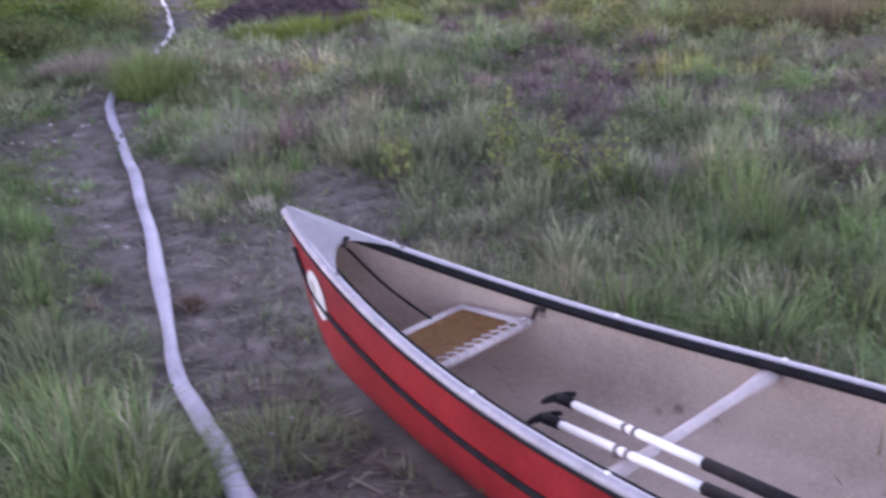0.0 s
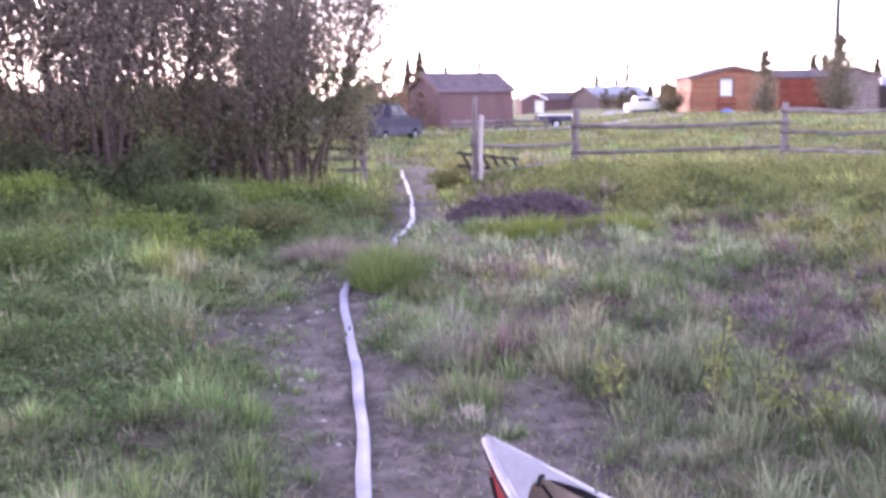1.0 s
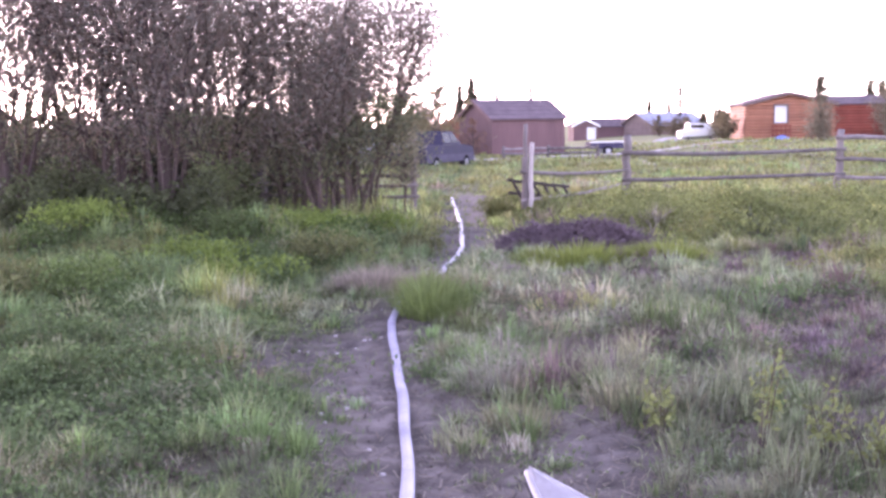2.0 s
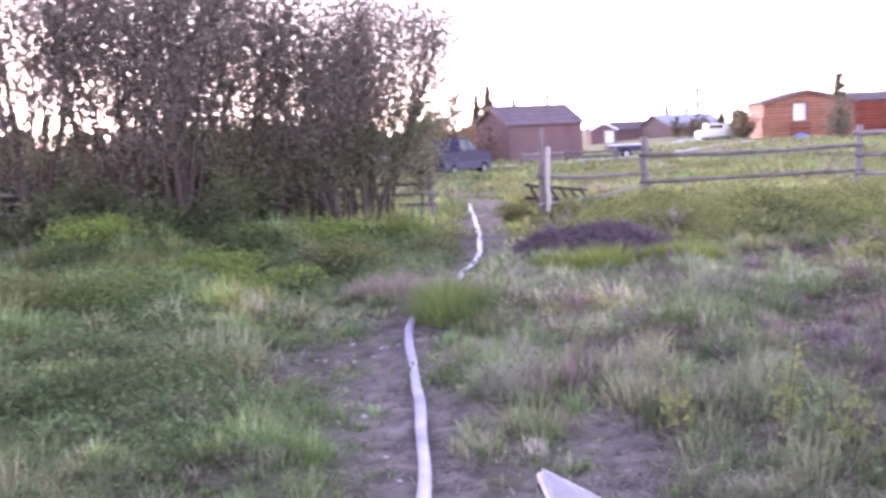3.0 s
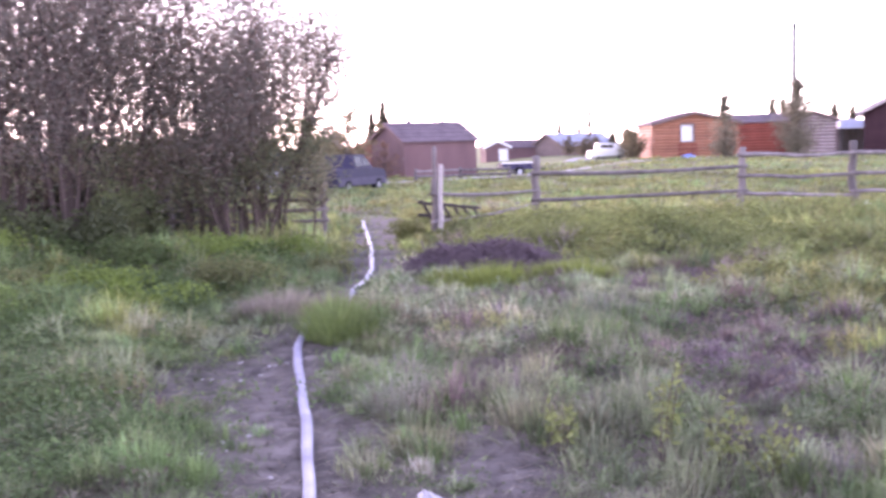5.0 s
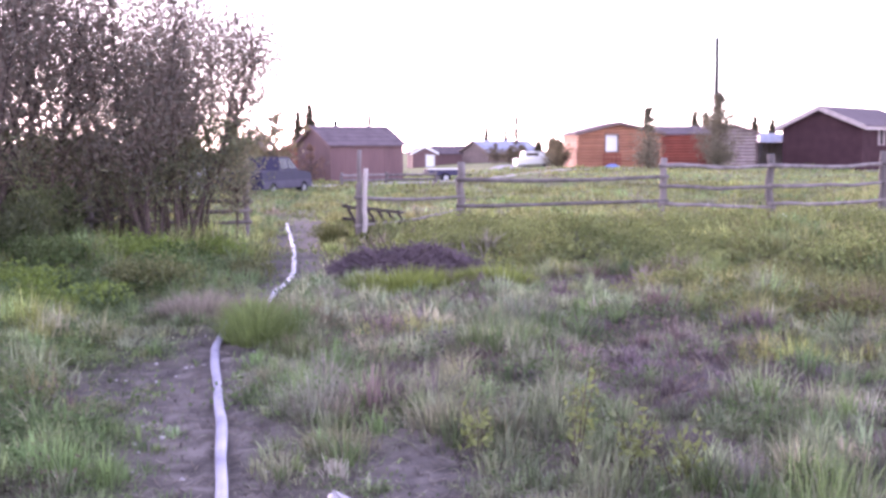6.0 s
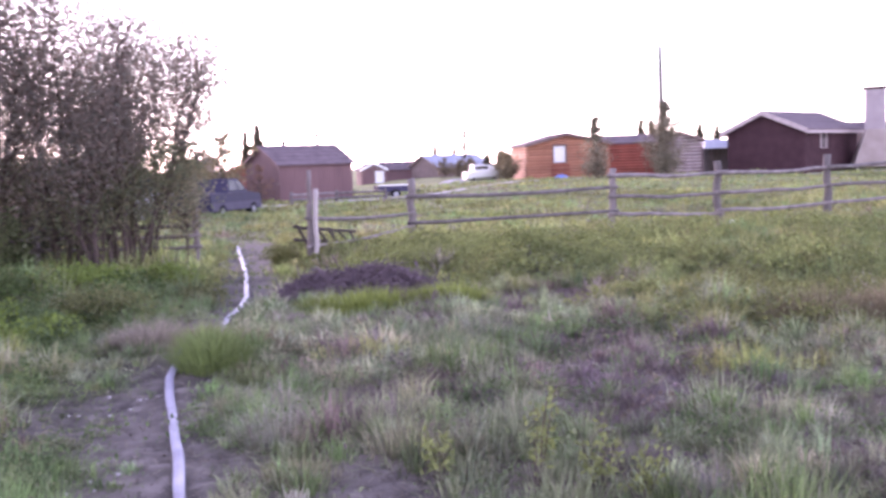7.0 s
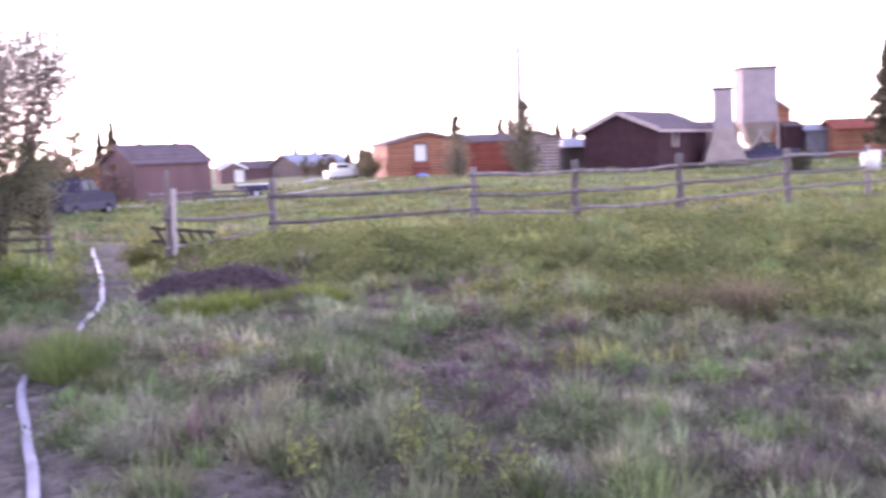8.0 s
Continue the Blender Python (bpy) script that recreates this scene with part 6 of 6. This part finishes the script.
FRESH, OLIVE = (0.165, 0.235, 0.05), (0.15, 0.165, 0.065)
for k, (x, y, r, h, tone, lab) in enumerate((
        (-5.9, 14.6, 0.65, 0.4, FRESH, "bright yellow-green leafy plant before the willows"), (-3.15, 11.75, 0.5, 0.26, FRESH, "bright yellow-green leafy plant in the lush grass"),
        (-2.75, 11.9, 0.4, 0.22, FRESH, "bright yellow-green leafy plant in the lush grass"), (-3.9, 13.0, 0.6, 0.28, FRESH, "bright yellow-green leafy plant in the lush grass"),
        (-4.15, 10.3, 0.42, 0.42, (0.13, 0.19, 0.06), "tall green leafy plant in the lush grass"), (-5.0, 10.2, 0.5, 0.34, OLIVE, "olive-green leafy plant in the lush grass"),
        (-1.45, 14.7, 0.3, 0.22, OLIVE, "small olive-green leafy plant beside the path"), (-4.9, 13.2, 0.55, 0.3, OLIVE, "olive-green leafy plant in the lush grass"),
        (-2.4, 13.4, 0.5, 0.3, OLIVE, "olive-green leafy plant beside the path"), (-2.9, 15.3, 0.55, 0.32, FRESH, "yellow-green leafy plant before the willows"),
        (-4.3, 15.8, 0.5, 0.35, (0.12, 0.17, 0.06), "green leafy plant before the willows"), (-2.2, 16.9, 0.5, 0.3, FRESH, "yellow-green leafy plant beside the path"),
        (-4.75, 17.2, 0.35, 0.9, (0.14, 0.17, 0.07), "tall leafy shoot before the willows"), (-3.6, 9.9, 0.35, 0.25, (0.11, 0.17, 0.06), "green leafy plant beside a bare hollow"))):
    leafy_plant(x, y, r, h, int(1500 * r / 0.5), tone, 900 + k, lab)
cushions(0.8, 15.0, 13.4, 22.0, 200, 85000, 0.06, 841, (0.19, 0.226, 0.082), "rounded yellow-green leafy growth before the fence", 0.45)
cushions(-3.0, 6.0, 15.5, 23.0, 50, 14000, 0.07, 842, (0.175, 0.205, 0.072), "rounded green leafy growth beside the gate")
cushions(3.4, 9.5, 9.3, 13.8, 55, 16000, 0.055, 844, (0.185, 0.205, 0.075), "rounded yellow-green leafy growth in the meadow", 0.28)
herbs(2.0, 6.0, 16000, 0.026, 0.13, 811, "small broad-leaved herbs among the near grass")
herbs(6.0, 11.0, 26000, 0.04, 0.16, 812, "small broad-leaved herbs in the meadow")
herbs(11.0, 24.0, 30000, 0.06, 0.2, 813, "broad-leaved herbs in the farther meadow")
undergrowth(-4.6, -1.7, 4.3, 7.0, 13000, 0.17, (0.115, 0.175, 0.07), 804, "small clover-like green leaves in the grass", (0.032, 0.022))
undergrowth(-5.2, -2.2, 7.0, 10.2, 13000, 0.22, (0.12, 0.178, 0.07), 806, "small green leaves among the lush grass", (0.042, 0.028))
undergrowth(-7.5, -2.2, 13.5, 16.8, 8000, 0.35, (0.085, 0.135, 0.04), 803, "low green leafy plants before the willows", (0.07, 0.04))


# ---------------------------------------------------------------- straw and stones on the bare earth
def straw_litter():
    rng = np.random.RandomState(91)
    n = 36000
    x, y = rng.uniform(-2.6, 1.2, n), 2.0 + 16 * rng.uniform(0, 1, n) ** 1.7
    keep = (bare(x, y) > 0.25) & canoe_clear(x, y) & (rng.uniform(0, 1, n) < 1 - 0.8 * step(9, 13, y))
    x, y = x[keep], y[keep]
    n = len(x)
    a, ln, w = rng.uniform(0, 6.283, n), rng.uniform(0.015, 0.1, n), rng.uniform(0.003, 0.009, n)
    z = height(x, y) + rng.uniform(0.002, 0.012, n)
    dx, dy = np.cos(a) * ln / 2, np.sin(a) * ln / 2
    sx, sy = -np.sin(a) * w / 2, np.cos(a) * w / 2
    up = rng.uniform(0, 0.02, n)
    V = np.stack([np.c_[x - dx - sx, y - dy - sy, z], np.c_[x - dx + sx, y - dy + sy, z], np.c_[x + dx + sx, y + dy + sy, z + up], np.c_[x + dx - sx, y + dy - sy, z + up]], 1)
    F = np.arange(n)[:, None] * 4 + np.array([0, 1, 2, 3])
    k = rng.uniform(0, 1, (n, 1))
    tone = np.where(k < 0.55, np.array([0.075, 0.06, 0.052]), np.where(k < 0.85, np.array([0.17, 0.14, 0.11]), np.array([0.27, 0.235, 0.19]))) * rng.uniform(0.7, 1.3, (n, 1))
    tagged(raw("straw_litter", V.reshape(-1, 3), F.ravel(), np.full(n, 4), GRASS, np.repeat(tone, 4, 0)), "dead straw and twigs strewn on the path", "litter", kind="stuff")


straw_litter()


def pebbles():
    pr = random.Random(55)
    spots = [(-0.55, 7.6, 0.022), (-1.3, 8.5, 0.02), (-0.75, 5.2, 0.018)]
    while len(spots) < 40:
        x, y = pr.uniform(-1.8, 0.6), pr.uniform(2.6, 10)
        if float(bare(np.array(x), np.array(y))) > 0.4 and abs(x + 0.75) > 0.1 and bool(canoe_clear(np.array(x), np.array(y))):
            spots.append((x, y, pr.uniform(0.008, 0.022)))
    for x, y, r in spots:
        bm = bmesh.new()
        bmesh.ops.create_icosphere(bm, subdivisions=1, radius=r)
        for v in bm.verts:
            v.co = v.co * pr.uniform(0.8, 1.2)
            v.co.z *= 0.6
        ob = part("pebble", bm, GRAVEL, smooth=True)
        ob.location = (x, y, zground(x, y) + r * 0.3)
        tagged(ob, "small pale pebble on the bare earth", "stone", "pebbles on the path")


pebbles()


def drum():
    t = thing("white_drum", "white plastic drum standing on a fence post", "drum", at=Matrix.Translation((20.6, 31.25, zground(20.6, 31.4) + 0.78)))
    bm = bmesh.new()
    bmesh.ops.create_cone(bm, segments=24, radius1=0.27, radius2=0.30, depth=0.62, cap_ends=True, matrix=Matrix.Translation((0, 0, 0.31)))
    bmesh.ops.bevel(bm, geom=[e for e in bm.edges if abs(e.verts[0].co.z - e.verts[1].co.z) < 0.01], offset=0.04, segments=2, affect="EDGES")
    part("body", bm, WHITE, t, smooth=True)
    bm = bmesh.new()
    tube(bm, [(0.3 * math.cos(a), 0.3 * math.sin(a) - 0.0, 0.45) for a in [k * math.pi / 12 for k in range(25)]], 0.012, 6, cap=False)
    part("hoop", bm, WHITE, t)


drum()


# ---------------------------------------------------------------- odds and ends far off
def small_heap(name, x, y, w, d, hgt, material, label, category, seed):
    rng = random.Random(seed)
    bm = bmesh.new()
    n, m = 10, 18
    rows = []
    for i in range(n + 1):
        r = i / n
        rows.append([bm.verts.new((x + math.cos(2 * math.pi * j / m) * w * r, y + math.sin(2 * math.pi * j / m) * d * r, zground(x, y) - 0.04 + hgt * (1 - r * r) * rng.uniform(0.8, 1.15))) for j in range(m)])
    for a, b in zip(rows, rows[1:]):
        for j in range(m):
            bm.faces.new((a[j], b[j], b[(j + 1) % m], a[(j + 1) % m]))
    bmesh.ops.remove_doubles(bm, verts=bm.verts[:], dist=0.002)
    bmesh.ops.recalc_face_normals(bm, faces=bm.faces[:])
    tagged(part(name, bm, material), label, category)


small_heap("gravel_mound", 9.6, 79, 1.3, 0.9, 0.28, GRAVEL, "low grey mound of gravel beside a boat", "heap", 5)
small_heap("tarpaulin", 16.4, 76.5, 0.75, 0.5, 0.28, TARP, "crumpled blue tarpaulin on the grass", "tarpaulin", 6)
small_heap("cloth", 8.95, 24.2, 0.13, 0.1, 0.22, WHITE, "small white cloth at the foot of a fence post", "cloth", 7)
small_tree(14.2, 110, 4.4, 1.0, 347, 500, "thin bare tree behind a house", (0.09, 0.08, 0.06), 0.3)
